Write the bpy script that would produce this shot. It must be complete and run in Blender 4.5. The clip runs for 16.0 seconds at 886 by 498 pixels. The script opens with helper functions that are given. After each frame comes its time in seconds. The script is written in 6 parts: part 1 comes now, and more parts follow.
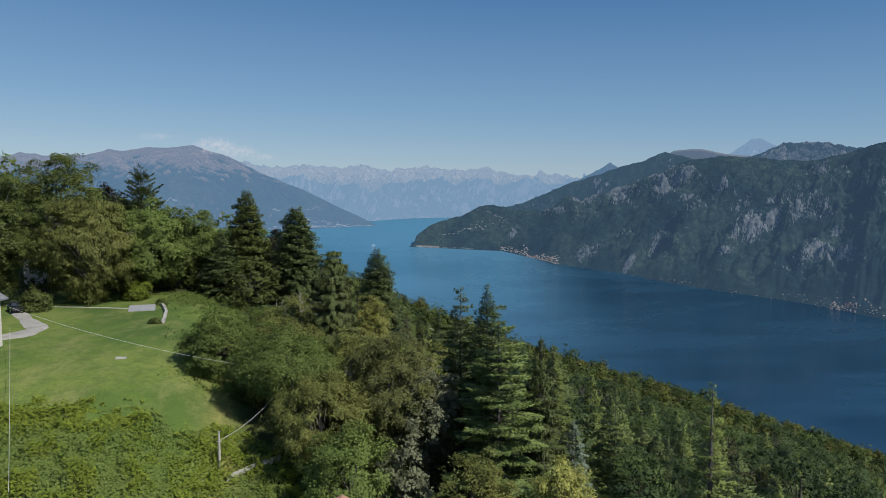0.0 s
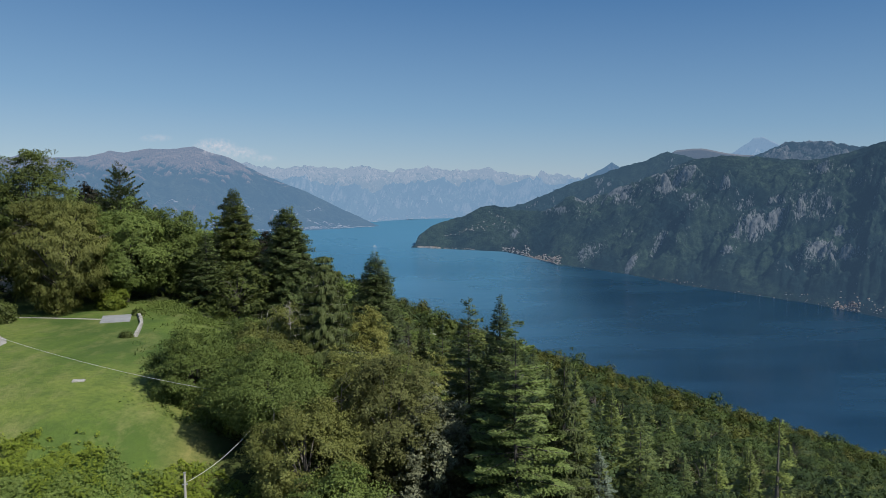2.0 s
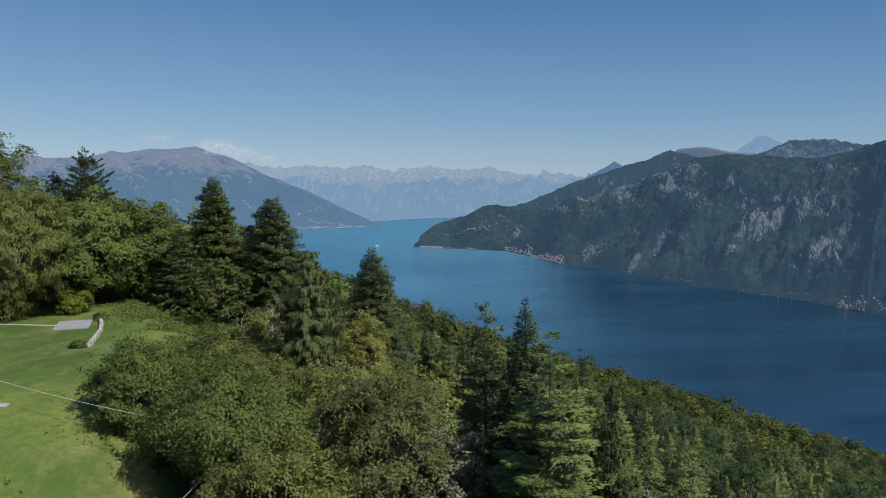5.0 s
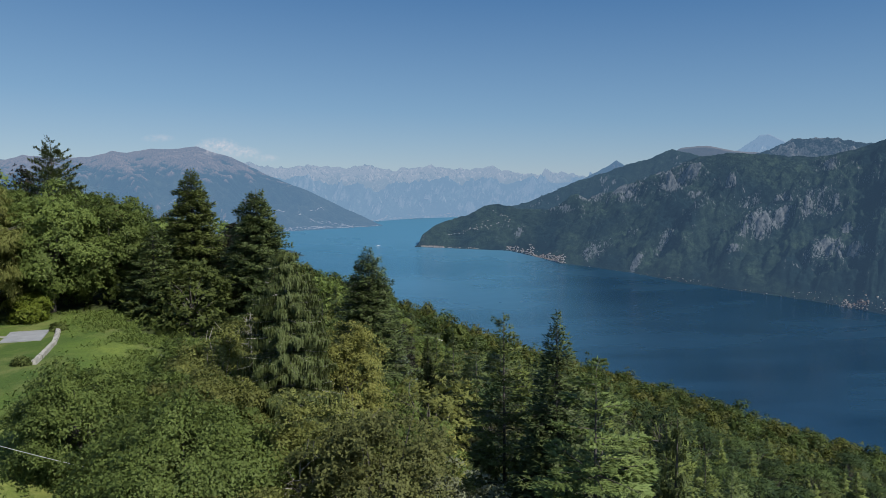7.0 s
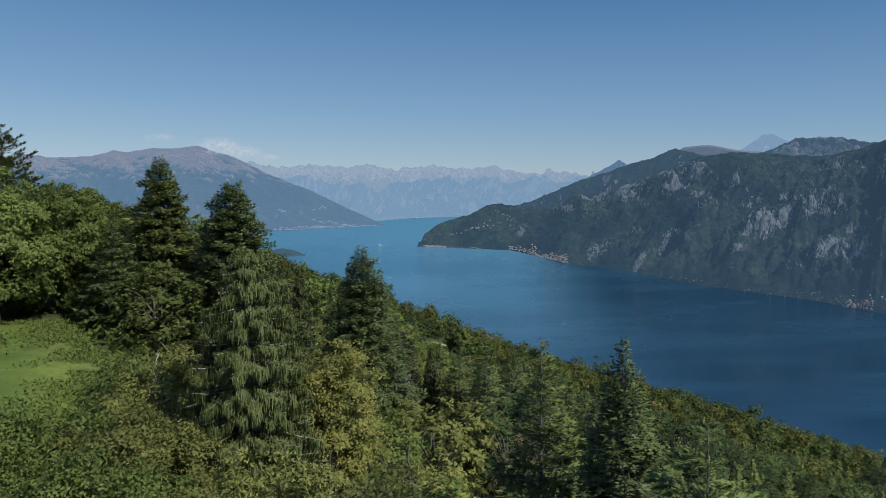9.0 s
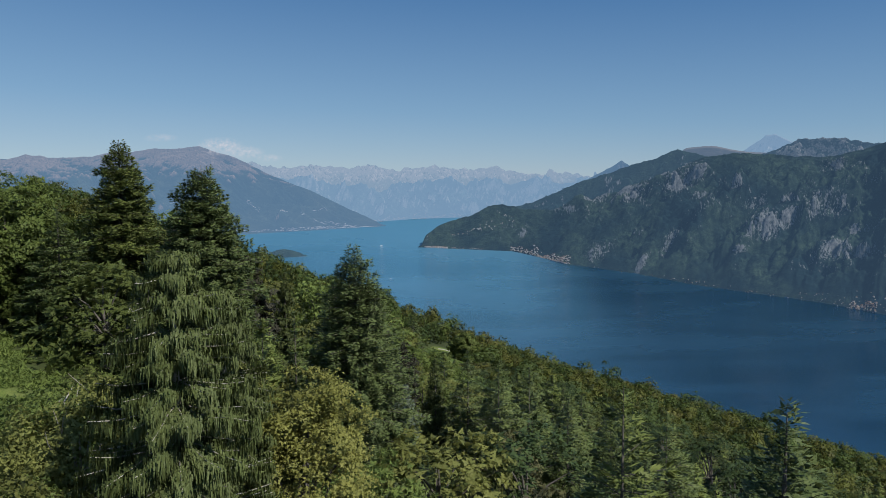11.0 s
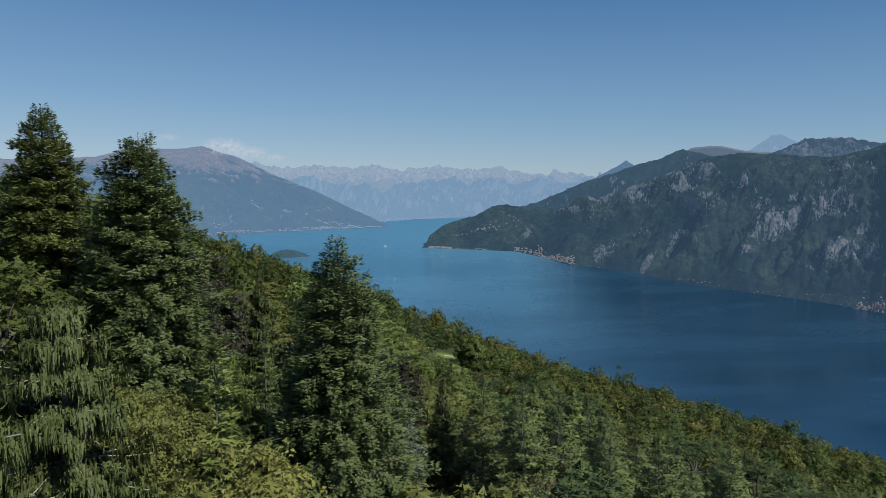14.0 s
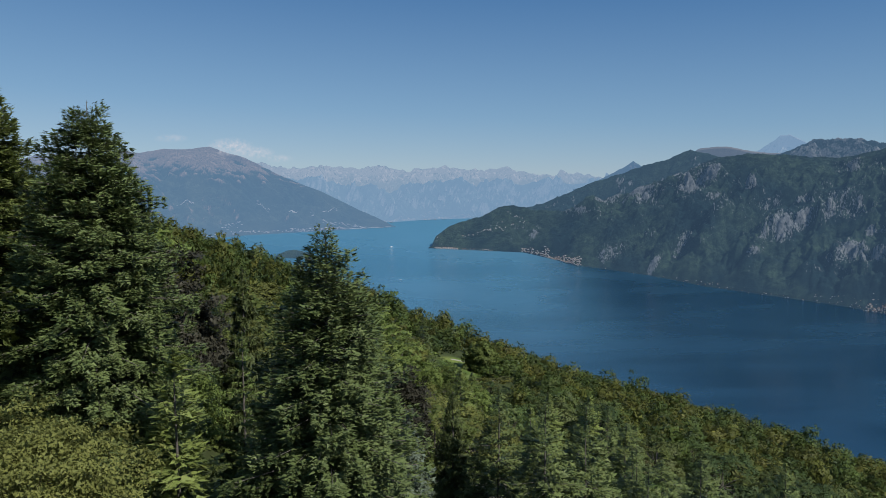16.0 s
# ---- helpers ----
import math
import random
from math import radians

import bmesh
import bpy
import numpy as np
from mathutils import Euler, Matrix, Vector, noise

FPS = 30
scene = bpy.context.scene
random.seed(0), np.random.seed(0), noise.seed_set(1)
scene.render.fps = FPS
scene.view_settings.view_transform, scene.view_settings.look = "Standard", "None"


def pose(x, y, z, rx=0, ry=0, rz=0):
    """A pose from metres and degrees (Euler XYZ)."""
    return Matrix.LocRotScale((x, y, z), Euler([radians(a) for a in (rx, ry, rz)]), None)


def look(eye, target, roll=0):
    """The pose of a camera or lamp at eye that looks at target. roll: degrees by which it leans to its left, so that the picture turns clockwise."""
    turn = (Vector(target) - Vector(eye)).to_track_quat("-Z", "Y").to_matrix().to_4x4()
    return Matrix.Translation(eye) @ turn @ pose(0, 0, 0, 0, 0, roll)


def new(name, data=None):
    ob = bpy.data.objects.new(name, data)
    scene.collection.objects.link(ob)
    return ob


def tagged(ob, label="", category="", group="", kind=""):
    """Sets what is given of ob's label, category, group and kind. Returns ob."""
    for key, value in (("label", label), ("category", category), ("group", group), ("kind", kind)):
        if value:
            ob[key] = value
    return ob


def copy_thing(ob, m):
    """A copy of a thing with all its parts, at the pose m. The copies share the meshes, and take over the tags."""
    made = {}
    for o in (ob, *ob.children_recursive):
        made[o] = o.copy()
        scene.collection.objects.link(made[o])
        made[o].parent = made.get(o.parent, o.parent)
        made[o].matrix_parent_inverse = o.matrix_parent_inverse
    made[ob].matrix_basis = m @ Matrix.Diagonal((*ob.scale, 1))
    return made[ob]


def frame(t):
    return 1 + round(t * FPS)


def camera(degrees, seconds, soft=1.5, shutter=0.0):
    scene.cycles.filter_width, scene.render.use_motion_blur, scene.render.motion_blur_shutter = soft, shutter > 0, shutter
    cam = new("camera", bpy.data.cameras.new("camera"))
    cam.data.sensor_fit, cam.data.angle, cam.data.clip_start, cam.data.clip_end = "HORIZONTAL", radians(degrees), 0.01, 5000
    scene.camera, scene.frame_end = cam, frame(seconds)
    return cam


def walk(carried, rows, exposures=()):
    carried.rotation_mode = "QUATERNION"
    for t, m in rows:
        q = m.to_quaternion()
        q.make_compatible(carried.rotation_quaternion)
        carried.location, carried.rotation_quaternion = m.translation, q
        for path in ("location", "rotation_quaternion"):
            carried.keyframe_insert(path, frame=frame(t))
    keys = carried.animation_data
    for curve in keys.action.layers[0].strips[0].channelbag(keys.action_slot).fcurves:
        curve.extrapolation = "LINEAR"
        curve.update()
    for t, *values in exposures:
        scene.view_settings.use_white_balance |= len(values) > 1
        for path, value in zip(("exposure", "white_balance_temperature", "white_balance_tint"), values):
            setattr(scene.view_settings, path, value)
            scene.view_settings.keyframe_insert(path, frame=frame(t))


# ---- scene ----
cam = camera(62.7, 16.0, 0.65)
METRES, EYE, TILT, LEAN, TURN = 85.0, 0.0, -4.7, 0.0, 0.0
ROWS = [
    (0.0, 0.0, 0.0, 0.0, 0.0, 0.0, 0.0),
    (0.5, -0.0011, 0.0312, 0.0023, 0.05, 0.02, 0.03),
    (1.0, -0.0023, 0.062, 0.0042, 0.07, 0.04, 0.1),
    (1.5, -0.0033, 0.0903, 0.0052, 0.1, 0.04, 0.14),
    (2.0, -0.0046, 0.1225, 0.0051, 0.12, 0.05, 0.19),
    (2.5, -0.0058, 0.1515, 0.0044, 0.14, 0.07, 0.21),
    (3.0, -0.007, 0.1784, 0.0025, 0.17, 0.07, 0.24),
    (3.5, -0.0083, 0.204, -0.0002, 0.2, 0.07, 0.26),
    (4.0, -0.0096, 0.2284, -0.0015, 0.23, 0.05, 0.28),
    (6.5, -0.0158, 0.3791, -0.0017, 0.38, 0.01, 0.4),
    (7.0, -0.0172, 0.4145, -0.0019, 0.41, -0.0, 0.43),
    (7.5, -0.0188, 0.4508, -0.0018, 0.44, -0.02, 0.43),
    (8.0, -0.0203, 0.4878, -0.0014, 0.49, -0.04, 0.41),
    (8.5, -0.0222, 0.5252, -0.0013, 0.53, -0.04, 0.4),
    (9.0, -0.0241, 0.563, -0.0016, 0.56, -0.03, 0.41),
    (11.5, -0.0335, 0.741, -0.0041, 0.71, 0.05, 0.32),
    (12.0, -0.0352, 0.7745, -0.0048, 0.73, 0.05, 0.3),
    (12.5, -0.0365, 0.8041, -0.0056, 0.75, 0.07, 0.33),
    (13.0, -0.038, 0.8341, -0.0067, 0.8, 0.07, 0.33),
    (13.5, -0.0396, 0.8634, -0.0079, 0.88, 0.07, 0.32),
    (14.0, -0.0412, 0.8933, -0.0091, 0.98, 0.07, 0.33),
    (14.5, -0.0426, 0.9189, -0.0104, 1.08, 0.07, 0.33),
    (15.0, -0.044, 0.9472, -0.0116, 1.23, 0.08, 0.29),
    (15.5, -0.0454, 0.9712, -0.0124, 1.34, 0.09, 0.26),
    (16.0, -0.0471, 0.9981, -0.0138, 1.47, 0.14, 0.23),
]
walk(cam, [(t, pose(0, 0, EYE, TILT, LEAN, TURN) @ pose(METRES * x, METRES * y, METRES * z, 90 + pitch, roll, yaw)) for t, x, y, z, yaw, pitch, roll in ROWS])



# ---- world, sun, exposure ----
SUN_DIR = Vector((0.56, -0.42, 0.72)).normalized()
world = bpy.data.worlds.new("world")
scene.world = world
world.use_nodes = True
wn = world.node_tree
wn.nodes.clear()
sky = wn.nodes.new("ShaderNodeTexSky")
sky.sky_type, sky.sun_disc = "NISHITA", False
sky.sun_elevation = math.asin(SUN_DIR.z)
sky.sun_rotation = math.atan2(SUN_DIR.x, SUN_DIR.y)
sky.altitude, sky.air_density, sky.dust_density, sky.ozone_density = 400, 1.0, 0.1, 3.0
bg = wn.nodes.new("ShaderNodeBackground")
bg.inputs["Strength"].default_value = 0.13
wo = wn.nodes.new("ShaderNodeOutputWorld")
# clear blue sky that pales towards the horizon
tc = wn.nodes.new("ShaderNodeTexCoord")
sep = wn.nodes.new("ShaderNodeSeparateXYZ")
wn.links.new(tc.outputs["Generated"], sep.inputs[0])
air = wn.nodes.new("ShaderNodeMapRange")
air.interpolation_type = "SMOOTHSTEP"
for key, value in (("From Min", 0.25), ("From Max", 0.75), ("To Min", 0.85), ("To Max", 0.0)):
    air.inputs[key].default_value = value
wn.links.new(sep.outputs["Z"], air.inputs["Value"])
blue = wn.nodes.new("ShaderNodeValToRGB")
blue.color_ramp.elements.new(0.1)
blue.color_ramp.elements.new(0.28)
for e, (p, c) in zip(blue.color_ramp.elements, ((0.0, (0.40, 0.58, 0.79)), (0.10, (0.212, 0.428, 0.705)), (0.28, (0.036, 0.193, 0.495)), (0.8, (0.05, 0.15, 0.40)))):
    e.position, e.color = p, (*c, 1)
tiltsky = wn.nodes.new("ShaderNodeMath")
tiltsky.operation = "MULTIPLY_ADD"
tiltsky.inputs[1].default_value = 0.05
wn.links.new(sep.outputs["X"], tiltsky.inputs[0])
wn.links.new(sep.outputs["Z"], tiltsky.inputs[2])
wn.links.new(tiltsky.outputs[0], blue.inputs[0])
lift = wn.nodes.new("ShaderNodeVectorMath")
lift.operation = "SCALE"
lift.inputs["Scale"].default_value = 3.28
wn.links.new(blue.outputs[0], lift.inputs[0])
veil = wn.nodes.new("ShaderNodeMix")
veil.data_type = "RGBA"
wn.links.new(air.outputs[0], veil.inputs[0])
wn.links.new(sky.outputs[0], veil.inputs[6])
wn.links.new(lift.outputs[0], veil.inputs[7])
wn.links.new(veil.outputs[2], bg.inputs["Color"])
wn.links.new(bg.outputs[0], wo.inputs["Surface"])
sun = new("sun", bpy.data.lights.new("sun", "SUN"))
sun.data.energy, sun.data.angle, sun.data.color = 4.8, radians(0.55), (1.0, 0.96, 0.88)
sun.matrix_world = look((0, 0, 0), -SUN_DIR)
scene.view_settings.exposure = 0.5


# ---- materials ----
def material(name):
    m = bpy.data.materials.new(name)
    m.use_nodes = True
    m.node_tree.nodes.clear()
    out = m.node_tree.nodes.new("ShaderNodeOutputMaterial")
    return m, m.node_tree, out


def node(nt, kind, **values):
    n = nt.nodes.new(kind)
    for k, v in values.items():
        n.inputs[k.replace("_", " ")].default_value = v
    return n


def ramp(nt, source, stops):
    r = nt.nodes.new("ShaderNodeValToRGB")
    while len(r.color_ramp.elements) < len(stops):
        r.color_ramp.elements.new(0.5)
    for e, (p, c) in zip(r.color_ramp.elements, stops):
        e.position, e.color = p, (*c, 1)
    nt.links.new(source, r.inputs[0])
    return r.outputs[0]


def noise_tex(nt, scale, detail=5, rough=0.55, coords="Object", stretch=None):
    tc = nt.nodes.new("ShaderNodeTexCoord")
    n = node(nt, "ShaderNodeTexNoise", Scale=scale, Detail=detail, Roughness=rough)
    src = tc.outputs[coords]
    if stretch:
        mp = nt.nodes.new("ShaderNodeMapping")
        mp.inputs["Scale"].default_value = stretch
        nt.links.new(src, mp.inputs["Vector"])
        src = mp.outputs[0]
    nt.links.new(src, n.inputs["Vector"])
    return n.outputs["Fac"]


def mix(nt, fac, a, b, mode="MIX"):
    m = nt.nodes.new("ShaderNodeMix")
    m.data_type, m.blend_type = "RGBA", mode
    for s, v in ((m.inputs[0], fac), (m.inputs[6], a), (m.inputs[7], b)):
        if isinstance(v, (int, float)):
            s.default_value = v
        elif isinstance(v, tuple):
            s.default_value = (*v, 1)
        else:
            nt.links.new(v, s)
    return m.outputs[2]


def leaf_material(name, dark, mid, light, translucent=0.3, tint=False, gap=8.0, open_=0.5):
    """Foliage: each leaf or twig has a shade of its own, each tree a slight cast."""
    m, nt, out = material(name)
    geo = nt.nodes.new("ShaderNodeNewGeometry")
    col = ramp(nt, geo.outputs["Random Per Island"], [(0.0, dark), (0.5, mid), (1.0, light)])
    col = mix(nt, 0.3, mid, col)
    patch = noise_tex(nt, 0.5, 3)
    col = mix(nt, ramp(nt, patch, [(0.35, (0, 0, 0)), (0.65, (1, 1, 1))]), mix(nt, 0.3, col, dark), col)
    if tint:
        speck = noise_tex(nt, 1.3, 4, 0.7)
        col = mix(nt, ramp(nt, speck, [(0.38, (0.5, 0.5, 0.5)), (0.62, (0, 0, 0))]), col, tuple(c * 0.5 for c in dark))
        at = nt.nodes.new("ShaderNodeAttribute")
        at.attribute_name = "tint"
        col = mix(nt, 1.0, col, at.outputs["Color"], "MULTIPLY")
    else:
        info = nt.nodes.new("ShaderNodeObjectInfo")
        hs = nt.nodes.new("ShaderNodeHueSaturation")
        mr = node(nt, "ShaderNodeMapRange", To_Min=0.78, To_Max=1.18)
        nt.links.new(info.outputs["Random"], mr.inputs[0])
        nt.links.new(mr.outputs[0], hs.inputs["Value"])
        nt.links.new(col, hs.inputs["Color"])
        col = hs.outputs[0]
    d = node(nt, "ShaderNodeBsdfPrincipled", Roughness=0.55)
    d.inputs["Specular IOR Level"].default_value = 0.14
    t = nt.nodes.new("ShaderNodeBsdfTranslucent")
    ms = nt.nodes.new("ShaderNodeMixShader")
    ms.inputs[0].default_value = translucent
    nt.links.new(col, d.inputs["Base Color"])
    nt.links.new(col, t.inputs["Color"])
    nt.links.new(d.outputs[0], ms.inputs[1])
    nt.links.new(t.outputs[0], ms.inputs[2])
    # each spray is broken up into leaves or needles with gaps between them
    holes = noise_tex(nt, gap, 1, 0.5)
    edge = ramp(nt, holes, [(open_ - 0.02, (0, 0, 0)), (open_ + 0.02, (1, 1, 1))])
    clear = nt.nodes.new("ShaderNodeBsdfTransparent")
    leafy_mix = nt.nodes.new("ShaderNodeMixShader")
    nt.links.new(edge, leafy_mix.inputs[0])
    nt.links.new(clear.outputs[0], leafy_mix.inputs[1])
    nt.links.new(ms.outputs[0], leafy_mix.inputs[2])
    nt.links.new(leafy_mix.outputs[0], out.inputs["Surface"])
    return m


def surface(name, stops, scale, rough=0.8, bump=0.2, fine=None, coords="Object", stretch=None, metal=0.0, spec=0.3):
    """A matt surface with blotches at one scale and grain at another."""
    m, nt, out = material(name)
    big = noise_tex(nt, scale, 5, 0.6, coords, stretch)
    small = noise_tex(nt, fine or scale * 9, 6, 0.65, coords, stretch)
    col = ramp(nt, big, stops)
    col = mix(nt, 0.35, col, ramp(nt, small, [(0.3, stops[0][1]), (0.7, stops[-1][1])]))
    b = node(nt, "ShaderNodeBsdfPrincipled", Roughness=rough, Metallic=metal)
    b.inputs["Specular IOR Level"].default_value = spec
    bp = node(nt, "ShaderNodeBump", Strength=bump, Distance=0.05)
    nt.links.new(small, bp.inputs["Height"])
    nt.links.new(bp.outputs[0], b.inputs["Normal"])
    nt.links.new(col, b.inputs["Base Color"])
    nt.links.new(b.outputs[0], out.inputs["Surface"])
    return m


BARK = surface("bark", [(0.3, (0.035, 0.031, 0.027)), (0.7, (0.11, 0.10, 0.088))], 1.5, 0.9, 0.6, 14, stretch=(1, 1, 0.25))
PALE_BARK = surface("pale_bark", [(0.3, (0.15, 0.135, 0.115)), (0.7, (0.33, 0.31, 0.275))], 2.0, 0.9, 0.5, 14, stretch=(1, 1, 0.3))
FIR = leaf_material("fir_needles", (0.033, 0.053, 0.019), (0.085, 0.113, 0.038), (0.187, 0.222, 0.081), 0.18, gap=14.0, open_=0.40)
FIR_WARM = leaf_material("warm_fir_needles", (0.066, 0.088, 0.025), (0.132, 0.165, 0.044), (0.226, 0.250, 0.076), 0.22, gap=13.0, open_=0.40)
SPRUCE = leaf_material("weeping_spruce_needles", (0.032, 0.043, 0.016), (0.071, 0.091, 0.030), (0.135, 0.155, 0.051), 0.24, gap=20.0, open_=0.40)
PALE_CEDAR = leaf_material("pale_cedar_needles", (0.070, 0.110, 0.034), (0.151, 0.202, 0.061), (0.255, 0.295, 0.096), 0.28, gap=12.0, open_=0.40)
CEDAR = leaf_material("cedar_needles", (0.048, 0.071, 0.024), (0.106, 0.137, 0.045), (0.198, 0.215, 0.081), 0.22, gap=12.0, open_=0.40)
BLUE_SPRUCE = leaf_material("blue_spruce_needles", (0.06, 0.08, 0.058), (0.115, 0.145, 0.105), (0.2, 0.235, 0.175), 0.1, gap=11.0, open_=0.40)
LEAF_GREEN = leaf_material("green_leaves", (0.058, 0.086, 0.024), (0.134, 0.180, 0.047), (0.239, 0.279, 0.077), 0.42, gap=10.0, open_=0.40)
LEAF_BRIGHT = leaf_material("bright_leaves", (0.060, 0.088, 0.013), (0.132, 0.169, 0.023), (0.241, 0.260, 0.034), 0.35, gap=8.0, open_=0.40)
LEAF_DARK = leaf_material("dark_leaves", (0.046, 0.063, 0.019), (0.098, 0.125, 0.035), (0.170, 0.194, 0.055), 0.42, gap=9.0, open_=0.40)
LEAF_OLIVE = leaf_material("olive_leaves", (0.080, 0.094, 0.028), (0.167, 0.180, 0.052), (0.272, 0.270, 0.086), 0.42, gap=10.0, open_=0.40)
LEAF_BROWN = leaf_material("browning_leaves", (0.072, 0.081, 0.029), (0.144, 0.154, 0.053), (0.217, 0.225, 0.081), 0.42, gap=10.0, open_=0.40)
LEAF_GREY = leaf_material("silvery_leaves", (0.075, 0.082, 0.045), (0.14, 0.15, 0.088), (0.25, 0.26, 0.165), 0.2, gap=8.0, open_=0.40)
LEAF_PURPLE = leaf_material("dark_brown_leaves", (0.016, 0.016, 0.010), (0.032, 0.031, 0.021), (0.056, 0.053, 0.037), 0.15, gap=7.0, open_=0.40)
LEAF_YELLOW = leaf_material("yellowing_leaves", (0.143, 0.154, 0.042), (0.274, 0.281, 0.078), (0.435, 0.419, 0.132), 0.42, gap=12.0, open_=0.40)
# Leaf colours copied and darkened, dimming the slope trees by colour instead of light.
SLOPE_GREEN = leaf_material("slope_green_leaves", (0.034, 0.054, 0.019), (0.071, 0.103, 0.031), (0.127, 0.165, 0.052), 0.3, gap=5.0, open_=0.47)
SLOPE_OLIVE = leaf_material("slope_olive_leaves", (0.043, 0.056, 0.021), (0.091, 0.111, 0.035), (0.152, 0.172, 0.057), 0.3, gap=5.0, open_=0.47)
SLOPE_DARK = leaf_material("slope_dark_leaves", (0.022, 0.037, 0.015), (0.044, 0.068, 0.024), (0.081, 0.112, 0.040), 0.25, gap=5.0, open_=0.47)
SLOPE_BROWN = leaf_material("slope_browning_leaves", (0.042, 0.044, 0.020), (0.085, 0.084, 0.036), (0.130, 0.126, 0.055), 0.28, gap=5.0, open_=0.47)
FOREST = leaf_material("forest_leaves", (0.033, 0.045, 0.015), (0.071, 0.086, 0.027), (0.124, 0.138, 0.043), 0.28, tint=True, gap=3.2, open_=0.45)


def grass_material():
    m, nt, out = material("meadow_grass")
    big = noise_tex(nt, 0.06, 4, 0.55)
    mid = noise_tex(nt, 0.5, 6, 0.7)
    fine = noise_tex(nt, 2.2, 6, 0.75)
    col = ramp(nt, big, [(0.40, (0.046, 0.080, 0.016)), (0.5, (0.076, 0.116, 0.021)), (0.60, (0.118, 0.150, 0.031))])
    col = mix(nt, ramp(nt, mid, [(0.42, (0, 0, 0)), (0.66, (0.7, 0.7, 0.7))]), col, (0.052, 0.084, 0.019))
    worn = noise_tex(nt, 0.22, 7, 0.75, stretch=(1.0, 0.45, 1.0))
    col = mix(nt, ramp(nt, worn, [(0.48, (0, 0, 0)), (0.70, (0.8, 0.8, 0.8))]), col, (0.170, 0.170, 0.061))
    at = nt.nodes.new("ShaderNodeAttribute")
    at.attribute_name = "dry"
    col = mix(nt, at.outputs["Fac"], col, (0.20, 0.17, 0.06))
    at2 = nt.nodes.new("ShaderNodeAttribute")
    at2.attribute_name = "wood"
    col = mix(nt, at2.outputs["Fac"], col, (0.028, 0.034, 0.012))
    col = mix(nt, ramp(nt, fine, [(0.36, (0.55, 0.55, 0.55)), (0.56, (0, 0, 0))]), col, (0.045, 0.070, 0.016))
    b = node(nt, "ShaderNodeBsdfPrincipled", Roughness=0.85)
    b.inputs["Specular IOR Level"].default_value = 0.15
    bp = node(nt, "ShaderNodeBump", Strength=0.6, Distance=0.25)
    nt.links.new(fine, bp.inputs["Height"])
    nt.links.new(bp.outputs[0], b.inputs["Normal"])
    nt.links.new(col, b.inputs["Base Color"])
    nt.links.new(b.outputs[0], out.inputs["Surface"])
    return m


GRASS = grass_material()


def water_material():
    m, nt, out = material("lake_water")
    geo = nt.nodes.new("ShaderNodeNewGeometry")
    big = node(nt, "ShaderNodeTexNoise", Scale=0.0022, Detail=4, Roughness=0.6)
    mp = nt.nodes.new("ShaderNodeMapping")
    mp.inputs["Scale"].default_value = (0.35, 1.0, 1.0)
    mp.inputs["Rotation"].default_value = (0, 0, 0.9)
    nt.links.new(geo.outputs["Position"], mp.inputs["Vector"])
    nt.links.new(mp.outputs[0], big.inputs["Vector"])
    col = ramp(nt, big.outputs["Fac"], [(0.35, (0.005, 0.024, 0.050)), (0.65, (0.010, 0.040, 0.076))])
    # Sky reflection painted in: paler blue far out, fading towards the right mountain.
    sep = nt.nodes.new("ShaderNodeSeparateXYZ")
    nt.links.new(geo.outputs["Position"], sep.inputs[0])
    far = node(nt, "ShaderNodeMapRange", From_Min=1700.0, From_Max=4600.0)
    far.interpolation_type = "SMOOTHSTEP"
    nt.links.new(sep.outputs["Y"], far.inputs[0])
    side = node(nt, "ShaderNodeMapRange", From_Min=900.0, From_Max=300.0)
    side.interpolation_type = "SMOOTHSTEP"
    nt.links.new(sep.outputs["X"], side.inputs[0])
    sky_sheen = nt.nodes.new("ShaderNodeMath")
    sky_sheen.operation = "MULTIPLY"
    nt.links.new(far.outputs[0], sky_sheen.inputs[0])
    nt.links.new(side.outputs[0], sky_sheen.inputs[1])
    col = mix(nt, sky_sheen.outputs[0], col, mix(nt, big.outputs["Fac"], (0.036, 0.120, 0.200), (0.060, 0.160, 0.250)))
    rip = node(nt, "ShaderNodeTexNoise", Scale=0.06, Detail=5, Roughness=0.65)
    nt.links.new(geo.outputs["Position"], rip.inputs["Vector"])
    bp = node(nt, "ShaderNodeBump", Strength=0.25, Distance=0.6)
    nt.links.new(rip.outputs["Fac"], bp.inputs["Height"])
    rg = ramp(nt, big.outputs["Fac"], [(0.40, (0.19, 0.19, 0.19)), (0.62, (0.33, 0.33, 0.33))])
    b = node(nt, "ShaderNodeBsdfPrincipled", IOR=1.45)
    nt.links.new(col, b.inputs["Base Color"])
    nt.links.new(rg, b.inputs["Roughness"])
    nt.links.new(bp.outputs[0], b.inputs["Normal"])
    nt.links.new(b.outputs[0], out.inputs["Surface"])
    return m


WATER = water_material()


